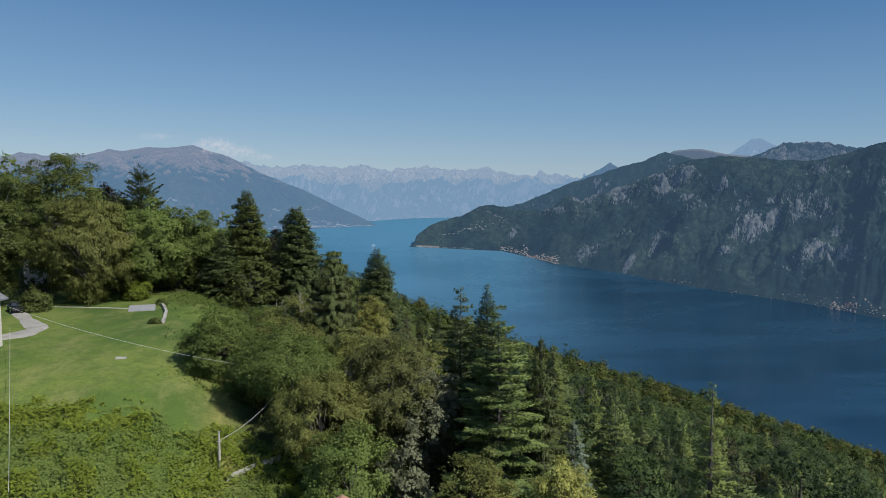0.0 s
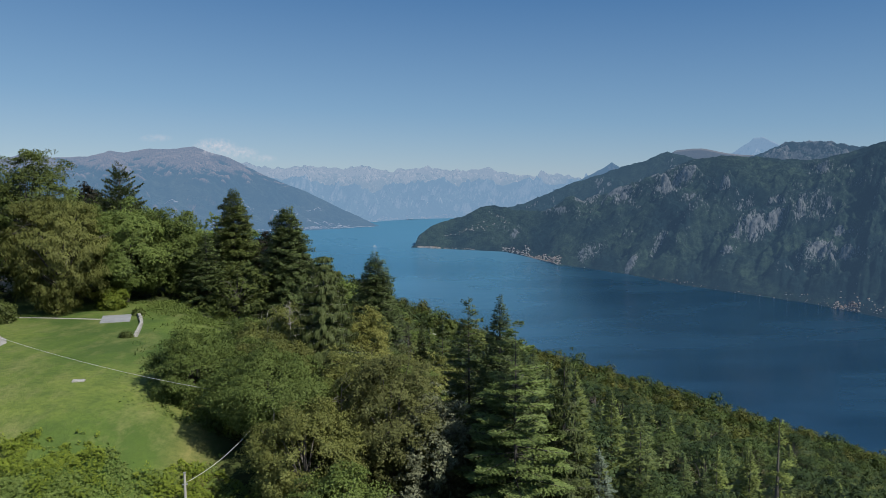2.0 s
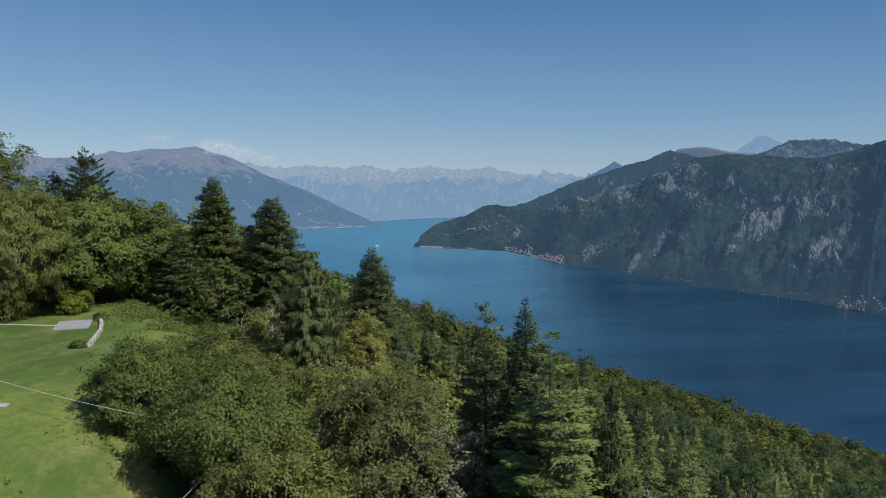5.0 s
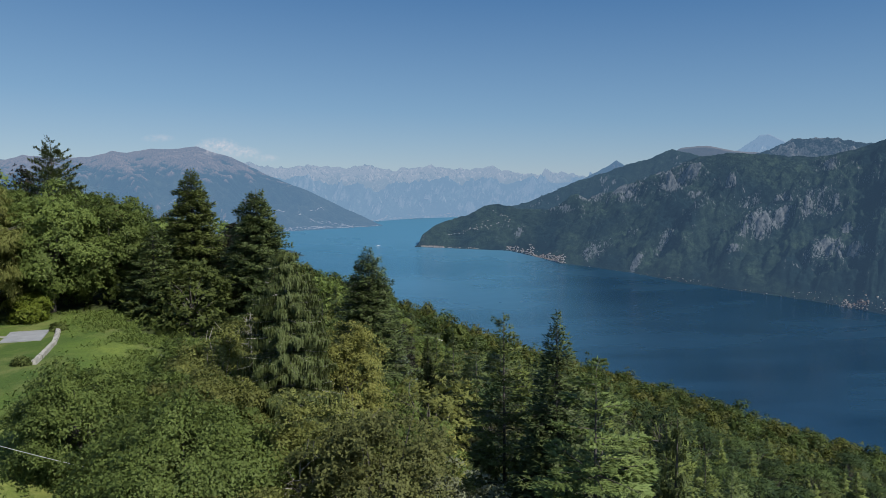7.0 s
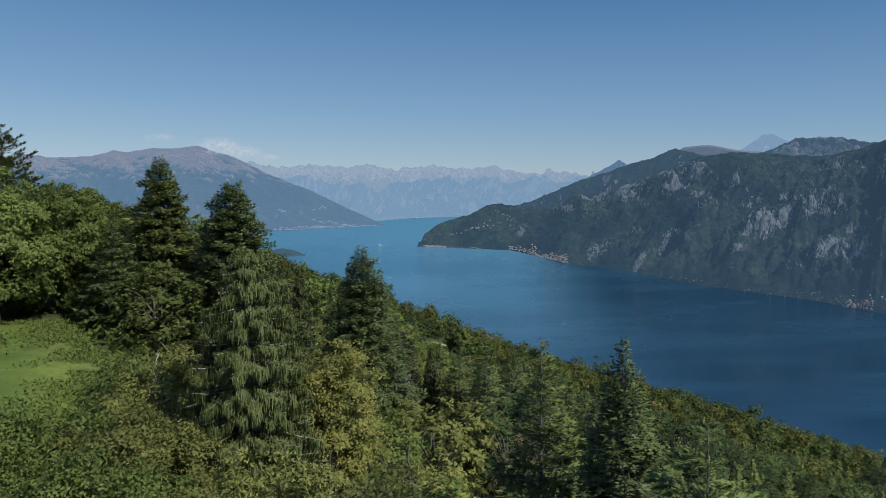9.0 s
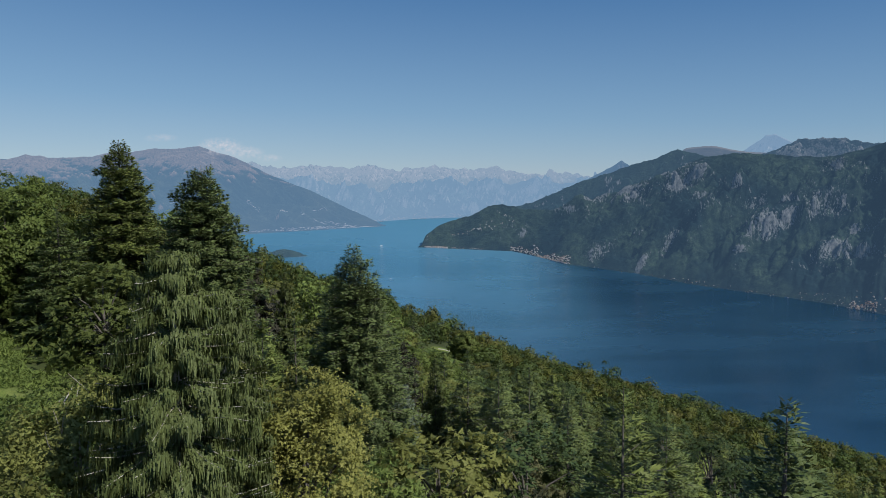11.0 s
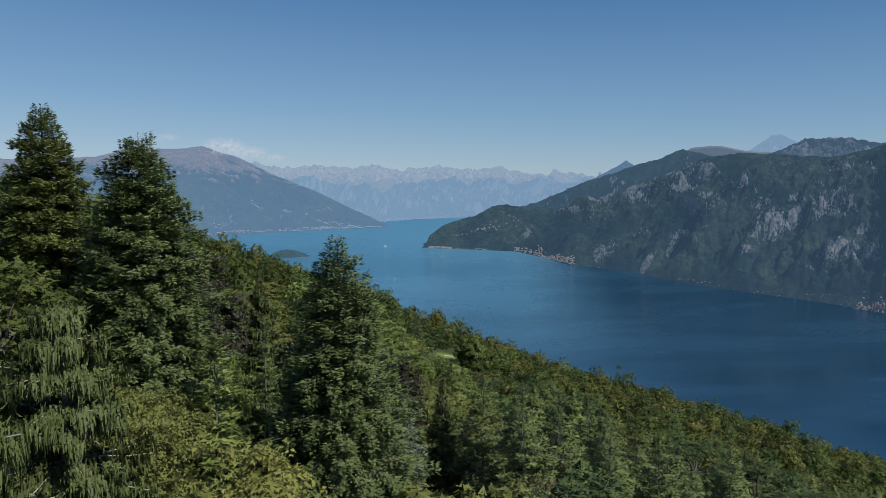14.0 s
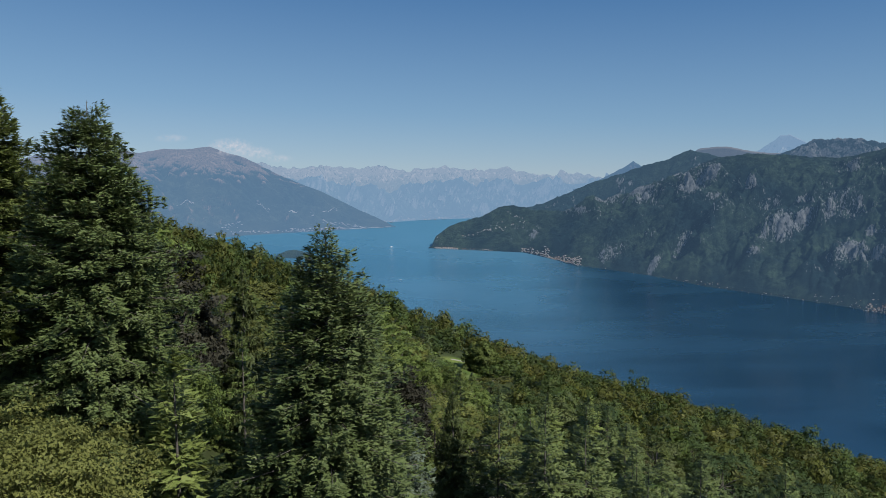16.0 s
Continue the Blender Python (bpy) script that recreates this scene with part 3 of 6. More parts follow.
def ground(x, y):
    x, y = np.asarray(x, float), np.asarray(y, float)
    slope = -33 - 0.15 * (y - 100) - 0.36 * x
    slope = slope - 0.0003 * np.maximum(0, y - 250) ** 2 + 0.045 * np.maximum(0, y - 200)
    slope = slope - 0.000036 * np.maximum(0, x - 100) ** 2 + 0.051 * np.maximum(0, x - 40)
    # the shoulder that carries the meadow
    shoulder = smooth01(72, 92, y) * smooth01(-14, -33, x) * smooth01(152, 128, y)
    slope = slope + shoulder * (2.2 + 0.12 * np.clip(y - 98, 0, 30))
    terrace = -18.25 - 0.28 * np.logaddexp(0, (74 - y) / 3.0) * 3.0 + 0.04 * np.maximum(0, y - 118)
    z = -0.7 * np.logaddexp(-slope / 0.7, -terrace / 0.7)
    z = z - 10 * smooth01(80, 50, y) * smooth01(-34, -16, x)
    wild = 1 - lawn_mask(x, y)
    z = z + 0.9 * np.sin(x * 0.037 + 1) * np.sin(y * 0.029) * wild 
    return z


def gz(x, y):
    return float(ground(x, y))


LAKE = -627.0
EYE0 = np.array([-2.0, 42.0, -4.0])
NEAR, FAR = 2500.0, 4800.0


def draw_in(P):
    """Bring the far distance inside the camera's reach, along the lines of sight from the flight."""
    P = np.asarray(P, float)
    v = P - EYE0
    d = np.linalg.norm(v, axis=-1, keepdims=True)
    k = np.where(d > NEAR, NEAR + (FAR - NEAR) * (1 - np.exp(-(d - NEAR) / (FAR - NEAR))), d)
    return EYE0 + v * (k / np.maximum(d, 1e-6))


def grid_faces(nu, nv):
    i, j = np.meshgrid(np.arange(nu - 1), np.arange(nv - 1), indexing="ij")
    a = i * nv + j
    return np.stack([a, a + nv, a + nv + 1, a + 1], -1).reshape(-1, 4)


CLEARINGS = [(-4.5, 264, 5.5, 22), (136, 412, 8, 7), (-88, 322, 15, 22)]


def hillside():
    xs = np.concatenate([np.linspace(-420, -110, 32)[:-1], np.linspace(-110, 110, 101)[:-1], np.linspace(110, 1650, 90)])
    ys = np.concatenate([np.linspace(-300, 20, 30)[:-1], np.linspace(20, 220, 93)[:-1], np.linspace(220, 420, 60)[:-1], np.linspace(420, 1900, 60)])
    X, Y = np.meshgrid(xs, ys, indexing="ij")
    Z = np.maximum(ground(X, Y), LAKE - 15)
    ob = array_part("ground", np.stack([X, Y, Z], -1).reshape(-1, 3), grid_faces(len(xs), len(ys)), GRASS, None, True)
    lawn = lawn_mask(X, Y)
    mead = np.zeros_like(X)
    for mx, my, ax, ay in CLEARINGS:
        mead = np.maximum(mead, smooth01(1.15, 0.8, ((X - mx) / ax) ** 2 + ((Y - my) / ay) ** 2))
    set_attr(ob, "wood", np.clip(1 - lawn - mead, 0, 1))
    edge = lawn_edge(Y)
    dry = np.exp(-((X - edge + 1.5) / 1.6) ** 2) * smooth01(58, 64, Y) * smooth01(90, 80, Y) * 0.7
    set_attr(ob, "dry", np.clip(dry, 0, 1))
    tagged(ob, "steep green hillside with a mown meadow above woods", "ground", kind="structure")


hillside()


def lake():
    nb, nd = 160, 150
    b = np.radians(np.linspace(-60, 80, nb))
    d = np.geomspace(500, 30000, nd)
    B, D = np.meshgrid(b, d, indexing="ij")
    P = np.stack([np.sin(B) * D, np.cos(B) * D, np.full_like(B, LAKE)], -1).reshape(-1, 3)
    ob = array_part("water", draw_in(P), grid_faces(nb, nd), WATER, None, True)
    ob.data.normals_split_custom_set_from_vertices([(0, 0, 1)] * len(ob.data.vertices))
    tagged(ob, "calm deep blue lake between wooded mountains", "lake", kind="structure")


lake()


SURFACE = {}


def massif(name, label, shore, skyline, mat, back, cols, rows, rib, rough, jag=1.0, seed=0, cliff=0.0, bare=None, steep=(0.75, 1.25), key="", lean=-0.6, crest=None, cliffs=()):
    """A mountain from its foot line to its skyline. shore: (bearing, distance); skyline: (bearing, rise, distance), bearings and rises in thousandths."""
    sb, sd = np.array(shore, float).T
    kb, kr, kd = np.array(skyline, float).T
    b = np.linspace(kb[0], kb[-1], cols)
    if kb[-1] > 900:
        # the part that lies beyond the view needs few columns
        b = np.concatenate([np.linspace(kb[0], 640, cols - 24), np.linspace(655, kb[-1], 24)])
    ds, dr = np.interp(b, sb, sd), np.interp(b, kb, kd)
    zr = np.interp(b, kb, kr) / 1000 * dr
    s = np.concatenate([np.linspace(-0.03, 1, rows), [1.06, 1.2, 1.5]])
    S = np.repeat(s[None], cols, 0)
    DD = ds[:, None] + (dr - ds)[:, None] * S
    X, Y = b[:, None] / 1000 * DD, DD
    H = (zr - LAKE)[:, None]
    sc = np.clip(S, 0, 1)
    env = np.clip(sc * 6, 0, 1) * np.clip((1 - sc) * 4, 0.1, 1)
    R1, R2, R3, C1, C2 = (np.zeros(S.shape) for _ in range(5))
    fine = 52.0 if cliff else 0.0
    for i in range(cols):
        for j in range(len(s)):
            if s[j] < 0:
                continue
            x, y = X[i, j], Y[i, j]
            R1[i, j] = noise.ridged_multi_fractal(Vector((b[i] * 0.012 + seed - s[j] * lean, s[j] * 1.3, seed)), 0.95, 2.2, 5, 1.0, 2.0) - 1.1
            R2[i, j] = noise.fractal(Vector((x * 0.0045, y * 0.0045, seed)), 0.75, 2.1, 5)
            if fine:
                R3[i, j] = noise.fractal(Vector(((b[i] - 95 * s[j]) * 0.045, s[j] * 8.0, seed + 1)), 0.65, 2.1, 5)
            C1[i, j] = noise.fractal(Vector((x * 0.0015 + 3, y * 0.0015, seed)), 0.9, 2.0, 3)
            C2[i, j] = noise.fractal(Vector((x * 0.0026, y * 0.0026, seed + 5)), 0.8, 2.0, 4)
    Z = LAKE + H * sc ** 0.92
    size = np.clip(H / 650.0, 0.06, 1.0)
    Z = Z + env * size * (rib * R1 * 0.5 + rough * R2 + fine * R3)
    if cliff:
        band = sc * 5.0 + 0.9 * C1 + 0.12 * R2
        fr = band - np.floor(band)
        terr = smooth01(0.0, 0.09, fr) - fr
        Z = Z + cliff * size * env * terr * smooth01(0.10, 0.42, C2)
    if crest:
        along = smooth01(crest[0], crest[0] + 30, b) * smooth01(crest[1], crest[1] - 30, b)
        lip = smooth01(0.76, 0.80, sc + 0.05 * C1 + 0.03 * R3) * (1 - smooth01(0.82, 1.0, sc))
        Z = Z + crest[2] * along[:, None] * lip * smooth01(-0.5, 0.1, C2)
    jit = np.array([noise.fractal(Vector((v * 0.09, seed, 3.0)), 0.8, 2.2, 5) for v in b]) * jag * dr / 1000
    Z = Z + jit[:, None] * np.clip((sc - 0.7) / 0.3, 0, 1) - np.where(S > 1, (S - 1) * H * back, 0)
    Z = np.where(S < 0, LAKE - 15, np.maximum(Z, LAKE + 0.5))
    gd = np.abs(np.gradient(Z, axis=1) / np.maximum(np.abs(np.gradient(DD, axis=1)), 1))
    gb = np.abs(np.gradient(Z, axis=0) / np.maximum(np.abs(np.gradient(X, axis=0)), 1))
    rock = smooth01(steep[0], steep[1], np.hypot(gd, gb)) * 0.8
    if cliff:
        rock = rock * smooth01(0.0, 0.45, C2 + 0.5 * R3)
    if bare is not None:
        rock = rock + 0.8 * smooth01(bare - 60, bare + 160, Z + 380 * R2 + 160 * R1)
    if cliffs:
        # bare faces at their places on the slope: bearing, rise, half width and half height in thousandths
        rise = Z / DD * 1000
        rock = rock * 0.5
        step = np.zeros_like(Z)
        for cb, cr, cw, ch in cliffs:
            u, v = (b[:, None] - cb - 0.6 * (rise - cr)) / cw, (rise - cr) / ch
            near = np.exp(-(u * u + 0.6 * v * v) * 0.8)
            rock = np.maximum(rock, 0.77 * np.exp(-(u * u + v * v) * 0.8 + 1.3 * R3))
            step = step + near * ch * 2.2 * np.tanh(2.2 * v + 1.5 * R3)
        Z = Z + np.where(S < 0, 0, step)
    V = np.stack([X, Y, Z], -1)
    ob = array_part(name, draw_in(V.reshape(-1, 3)), grid_faces(cols, len(s)), mat, None, True)
    set_attr(ob, "rock", rock)
    tagged(ob, label, "mountain", kind="structure")
    if key:
        SURFACE[key] = (b, s, V)
    return ob


CLIFFS = ((311, 17, 27, 16), (247, -5, 23, 10), (205, -13, 19, 7), (160, -28, 23, 5), (195, -89, 14, 9), (422, -50, 25, 17), (410, -22, 12, 7), (453, -43, 14, 12), (498, -24, 17, 16), (528, -24, 16, 11), (512, -85, 22, 11),
          (551, -87, 27, 8), (294, -74, 7, 19), (256, -106, 5, 16), (99, -58, 5, 8), (383, 9, 9, 9), (517, 30, 22, 7), (460, -16, 16, 5), (554, -57, 16, 6), (334, -10, 11, 5), (392, -82, 11, 5))


def ranges():
    shore = [(-46, 7930), (-36, 7900), (5, 7700), (83, 7350), (153, 6060), (247, 5380), (326, 4740), (404, 4350), (460, 4130), (515, 3900), (560, 3690), (616, 3450), (760, 2950), (1000, 2500)]
    sky_line = [(-46, -79, 7960), (-41, -75, 8000), (-36, -63, 8050), (-20, -51, 8100), (-7, -45, 8150), (28, -36, 8200), (51, -23, 8200), (66, -21, 8150), (100, -28, 8000), (138, -29, 7800), (188, -15, 7500), (253, 5, 7200),
                (297, 20, 6900), (340, 38, 6700), (382, 48, 6600), (422, 43, 6500), (460, 41, 6400), (506, 39, 6200), (552, 49, 6000), (604, 65, 5800), (760, 90, 5200), (1000, 95, 4600)]
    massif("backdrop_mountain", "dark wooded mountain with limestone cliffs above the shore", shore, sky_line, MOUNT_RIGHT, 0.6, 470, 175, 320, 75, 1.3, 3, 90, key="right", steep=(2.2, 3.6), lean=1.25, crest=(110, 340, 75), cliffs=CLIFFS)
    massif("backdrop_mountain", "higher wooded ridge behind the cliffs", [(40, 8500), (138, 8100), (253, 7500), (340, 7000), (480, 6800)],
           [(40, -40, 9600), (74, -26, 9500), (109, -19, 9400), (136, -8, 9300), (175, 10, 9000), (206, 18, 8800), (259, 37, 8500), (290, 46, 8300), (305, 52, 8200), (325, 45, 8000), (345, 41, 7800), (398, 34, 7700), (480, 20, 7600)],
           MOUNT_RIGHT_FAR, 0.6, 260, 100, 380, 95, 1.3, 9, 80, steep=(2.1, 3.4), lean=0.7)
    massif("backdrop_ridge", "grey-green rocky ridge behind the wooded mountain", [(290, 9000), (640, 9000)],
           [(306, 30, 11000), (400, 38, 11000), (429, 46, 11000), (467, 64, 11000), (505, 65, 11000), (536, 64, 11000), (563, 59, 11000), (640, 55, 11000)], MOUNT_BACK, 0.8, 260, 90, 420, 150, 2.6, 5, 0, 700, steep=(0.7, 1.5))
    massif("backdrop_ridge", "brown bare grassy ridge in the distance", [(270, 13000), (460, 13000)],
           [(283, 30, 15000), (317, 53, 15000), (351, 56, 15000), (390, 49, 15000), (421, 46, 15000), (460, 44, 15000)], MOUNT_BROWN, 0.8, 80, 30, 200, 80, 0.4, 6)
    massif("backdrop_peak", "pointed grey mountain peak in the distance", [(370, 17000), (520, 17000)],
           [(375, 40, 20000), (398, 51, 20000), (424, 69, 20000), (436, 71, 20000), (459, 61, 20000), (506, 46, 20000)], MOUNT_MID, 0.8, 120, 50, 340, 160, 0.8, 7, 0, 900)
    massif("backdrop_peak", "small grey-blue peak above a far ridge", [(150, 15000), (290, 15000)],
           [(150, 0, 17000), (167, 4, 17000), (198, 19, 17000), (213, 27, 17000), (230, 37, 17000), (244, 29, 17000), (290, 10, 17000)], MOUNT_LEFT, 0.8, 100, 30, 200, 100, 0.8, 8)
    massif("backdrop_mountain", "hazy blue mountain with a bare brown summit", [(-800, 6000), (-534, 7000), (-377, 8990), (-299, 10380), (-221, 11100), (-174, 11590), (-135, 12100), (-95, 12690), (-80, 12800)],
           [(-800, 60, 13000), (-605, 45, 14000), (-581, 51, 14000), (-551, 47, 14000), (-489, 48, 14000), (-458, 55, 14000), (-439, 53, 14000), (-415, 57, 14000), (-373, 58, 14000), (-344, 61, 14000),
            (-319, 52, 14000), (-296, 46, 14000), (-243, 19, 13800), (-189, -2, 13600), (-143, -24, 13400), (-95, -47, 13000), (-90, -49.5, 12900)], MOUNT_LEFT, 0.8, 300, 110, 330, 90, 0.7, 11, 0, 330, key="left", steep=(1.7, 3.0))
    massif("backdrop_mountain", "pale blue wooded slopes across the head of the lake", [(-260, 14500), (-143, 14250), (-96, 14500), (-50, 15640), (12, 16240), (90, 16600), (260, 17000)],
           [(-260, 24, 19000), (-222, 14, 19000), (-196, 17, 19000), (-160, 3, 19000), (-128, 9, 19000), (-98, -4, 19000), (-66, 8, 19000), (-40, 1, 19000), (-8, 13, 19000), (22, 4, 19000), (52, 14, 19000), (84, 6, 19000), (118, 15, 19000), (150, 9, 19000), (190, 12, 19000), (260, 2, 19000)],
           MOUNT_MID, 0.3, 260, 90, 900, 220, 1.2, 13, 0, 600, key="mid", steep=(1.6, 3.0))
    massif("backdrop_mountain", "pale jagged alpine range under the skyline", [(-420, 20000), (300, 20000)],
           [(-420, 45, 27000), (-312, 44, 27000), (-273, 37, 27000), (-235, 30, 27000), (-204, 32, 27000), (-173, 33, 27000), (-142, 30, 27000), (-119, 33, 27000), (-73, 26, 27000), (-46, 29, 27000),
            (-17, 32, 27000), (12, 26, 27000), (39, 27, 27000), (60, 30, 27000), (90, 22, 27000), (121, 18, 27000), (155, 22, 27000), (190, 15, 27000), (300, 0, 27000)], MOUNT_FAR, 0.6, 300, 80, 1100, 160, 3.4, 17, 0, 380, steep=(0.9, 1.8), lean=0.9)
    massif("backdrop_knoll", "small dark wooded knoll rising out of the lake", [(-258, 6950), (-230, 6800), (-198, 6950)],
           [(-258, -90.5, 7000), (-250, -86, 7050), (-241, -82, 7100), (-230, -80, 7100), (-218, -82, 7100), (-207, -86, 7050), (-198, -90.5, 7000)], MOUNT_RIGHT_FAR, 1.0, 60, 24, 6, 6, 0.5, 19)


ranges()

# ---- woods ----
rng = np.random.default_rng(4)


def plant(kind, arrays, mat, bark, label, x, y, sink=0.3, category="tree", group="", spin=0.0):
    t = tree(kind, arrays, mat, bark, label, category, group)
    t.matrix_basis = pose(x, y, gz(x, y) - sink, 0, 0, spin)
    return t


def fir(x, y, top, r, mat, label, kind="fir_tree", **kw):
    h = top - gz(x, y) + 0.3
    args = dict(tiers=int(h * 2.1), per_tier=8, twigs=int(h * r * 400), power=0.8, wide=0.085)
    args.update(kw)
    return plant(kind, conifer_arrays(rng, h, r, **args), mat, BARK, label, x, y)


BIG = dict(per_tier=15, top_lift=0.2, sag=-0.34, rise=0.10, twig=0.44, wide=0.11, thick=0.3, fan=0.24)
CLOSE = {**BIG, "per_tier": 19, "twig": 0.36, "wide": 0.092}
fir(-25.5, 126.2, -2.8, 6.3, FIR, "tall dark green fir with dense drooping branches", power=0.52, twigs=130000, **CLOSE)
fir(-35.8, 132.5, 0.0, 5.7, FIR_WARM, "tall narrow green fir on the edge of the meadow", power=0.58, gaps=0.1, twigs=60000, **BIG)
fir(-11.1, 122.0, -9.9, 6.6, FIR, "dense dark green fir standing above the slope", power=0.6, twigs=110000, **CLOSE)
fir(-56.3, 136.0, 4.0, 7.2, FIR, "sparse pine with upswept branches above the other trees", "pine_tree", rise=0.25, top_lift=0.7, gaps=0.12, power=0.55, twigs=34000, tiers=30, lift=0.7)
fir(-38.0, 124.5, -7.0, 5.0, FIR, "dark fir at the corner of the meadow", top_lift=0.2)
fir(-42.5, 137.0, -7.6, 4.0, FIR, "dark fir behind the meadow's corner", top_lift=0.2, twigs=14000)


def weeping(x, y, top, r, label, levels, points):
    h = top - gz(x, y) + 0.3
    return plant("weeping_spruce", weeping_arrays(rng, h, r, levels, 13, points), SPRUCE, PALE_BARK, label, x, y)


weeping(-13.2, 86.8, -6.9, 4.9, "weeping spruce with curtains of hanging green branchlets", 27, 58)
weeping(-13.6, 93.8, -9.4, 4.0, "smaller weeping spruce with pale bare boughs", 24, 54)
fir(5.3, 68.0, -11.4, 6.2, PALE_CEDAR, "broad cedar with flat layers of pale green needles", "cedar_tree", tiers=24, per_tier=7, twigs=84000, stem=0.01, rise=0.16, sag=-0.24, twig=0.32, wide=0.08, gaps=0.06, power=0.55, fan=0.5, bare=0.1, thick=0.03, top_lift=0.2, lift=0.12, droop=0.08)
fir(4.6, 75.4, -10.1, 4.6, FIR, "dark pointed fir behind a pale cedar", power=0.75, **BIG)
fir(1.9, 79.0, -10.5, 3.4, FIR_WARM, "thin fir with a ragged tip", gaps=0.18, twigs=20000, top_lift=0.3, power=0.55, stem=0.008)
fir(9.4, 69.0, -13.9, 3.6, SPRUCE, "slender spruce with hanging branchlets beside a cedar", "spruce_tree", hang=0.45, gaps=0.1, twigs=24000)
fir(21.8, 57.6, -15.5, 4.0, FIR_WARM, "ragged yellow-green spruce on the steep slope", "spruce_tree", gaps=0.25, twigs=24000)
fir(14.5, 79.0, -25.5, 2.4, BLUE_SPRUCE, "pale silvery blue spruce in the wood", "spruce_tree")
fir(-22.4, 144.6, -14.6, 3.4, SPRUCE, "slender yellow-green spruce with hanging branchlets", "spruce_tree", hang=0.5, gaps=0.1, twigs=26000, tiers=30)
fir(-68.0, 305.0, -24.5, 5.0, FIR, "dark conifer above a far clearing", twigs=7000, twig=0.7, wide=0.2)
fir(-4.9, 151.0, -26.7, 2.9, SPRUCE, "green spruce with hanging branchlets below a dark fir", "spruce_tree", hang=0.4, twigs=16000)
fir(-8.7, 147.0, -27.3, 2.7, BLUE_SPRUCE, "silvery blue spruce beside a building", "spruce_tree", gaps=0.1)


def leafy(x, y, top, r, mat, label, kind="broadleaf_tree", bark=BARK, **kw):
    h = top - gz(x, y) + 0.3
    args = dict(lumps=230, leaves=27000, leaf=0.27)
    args.update(kw)
    return plant(kind, broadleaf_arrays(rng, h, r, **args), mat, bark, label, x, y)


leafy(-16.2, 74.2, -15.0, 5.9, LEAF_GREEN, "leafy green tree at the meadow's edge", lumps=361, leaves=80000, leaf=0.17, low=0.3)
leafy(-11.6, 67.0, -17.0, 4.6, LEAF_OLIVE, "olive green tree beside the bank", lumps=266, leaves=52000, leaf=0.17)
leafy(-20.6, 84.0, -15.4, 4.6, LEAF_GREEN, "rounded green tree below the meadow", lumps=247, leaves=46000, leaf=0.18)
leafy(-20.0, 92.5, -14.4, 4.4, LEAF_OLIVE, "ivy-grown tree with pale bare twigs", bark=PALE_BARK, twiggy=34, leaves=32000, leaf=0.19)
leafy(-23.6, 96.5, -15.6, 4.0, LEAF_GREEN, "green tree with pale twigs beside the meadow", bark=PALE_BARK, twiggy=18, leaves=28000, leaf=0.2)
leafy(-24.8, 79.3, -13.9, 4.0, LEAF_GREEN, "spreading green tree on the meadow's rim", lumps=228, low=0.02, leaves=46000, leaf=0.17)
leafy(-17.5, 82.0, -14.6, 4.2, LEAF_OLIVE, "olive green tree in front of weeping spruces", leaves=40000, leaf=0.18)
leafy(-5.1, 72.0, -14.2, 4.8, LEAF_BROWN, "tree with browning autumn leaves", twiggy=14, leaves=44000, leaf=0.18)
leafy(-8.5, 76.0, -15.0, 4.4, LEAF_OLIVE, "olive green tree beside a browning one", twiggy=8, leaves=40000, leaf=0.18)
leafy(-1.6, 71.5, -17.0, 3.4, LEAF_GREY, "silvery grey-leaved tree in the wood", twiggy=10, leaves=20000, leaf=0.2)
leafy(-3.4, 60.5, -21.0, 2.2, LEAF_GREY, "small silvery grey-leaved tree", leaves=9000, lumps=76, leaf=0.26)
leafy(2.4, 57.0, -20.8, 3.6, LEAF_OLIVE, "grey-green bushy tree on the slope", leaves=30000, leaf=0.19)
leafy(10.3, 61.0, -22.6, 3.0, LEAF_YELLOW, "small tree with yellowing leaves", leaves=18000, leaf=0.2)
leafy(-8.0, 61.0, -20.5, 4.2, LEAF_GREEN, "bushy green tree below the bank", leaves=36000, leaf=0.19)
leafy(-10.2, 95.5, -13.6, 3.5, LEAF_YELLOW, "tree with yellow autumn leaves on the slope", leaves=46800, leaf=0.17, lumps=285, twiggy=12)
leafy(-21.6, 112.5, -17.0, 4.4, LEAF_OLIVE, "dull olive green tree on the slope below firs", leaves=46800, leaf=0.155, lumps=304)
leafy(-57.0, 116.0, -0.8, 7.4, LEAF_OLIVE, "wide weeping tree with hanging yellow-green twigs", droop=0.65, leaves=52000, lumps=228, low=0.02, leaf=0.25, twiggy=40, ball=0.8)
leafy(-68.0, 128.0, 6.4, 8.6, LEAF_DARK, "tall dark green broadleaf tree above the meadow", leaves=41172, leaf=0.31, lumps=228, low=0.1, ball=0.7, fan=0.75)
leafy(-70.0, 111.0, 3.6, 6.5, LEAF_DARK, "tall dark green broadleaf tree beside the house", leaves=34155, leaf=0.31, low=0.05, ball=0.7, fan=0.75)
leafy(-50.5, 124.0, -2.6, 6.8, LEAF_GREEN, "large leafy green tree behind the lawn", leaves=41172, leaf=0.31, lumps=228, low=0.05, ball=0.7, fan=0.75)
leafy(-45.5, 129.0, -3.6, 6.0, LEAF_GREEN, "rounded green tree behind the lawn", leaves=34155, leaf=0.31, low=0.05, ball=0.7, fan=0.75)
leafy(-60.0, 133.0, -1.5, 5.5, LEAF_GREEN, "leafy green tree beside a tall pine", leaves=31049, leaf=0.31, low=0.05, ball=0.7, fan=0.75)
leafy(-31.5, 137.0, -7.2, 3.4, LEAF_PURPLE, "dark brown-leaved beech between two tall firs", twiggy=14)
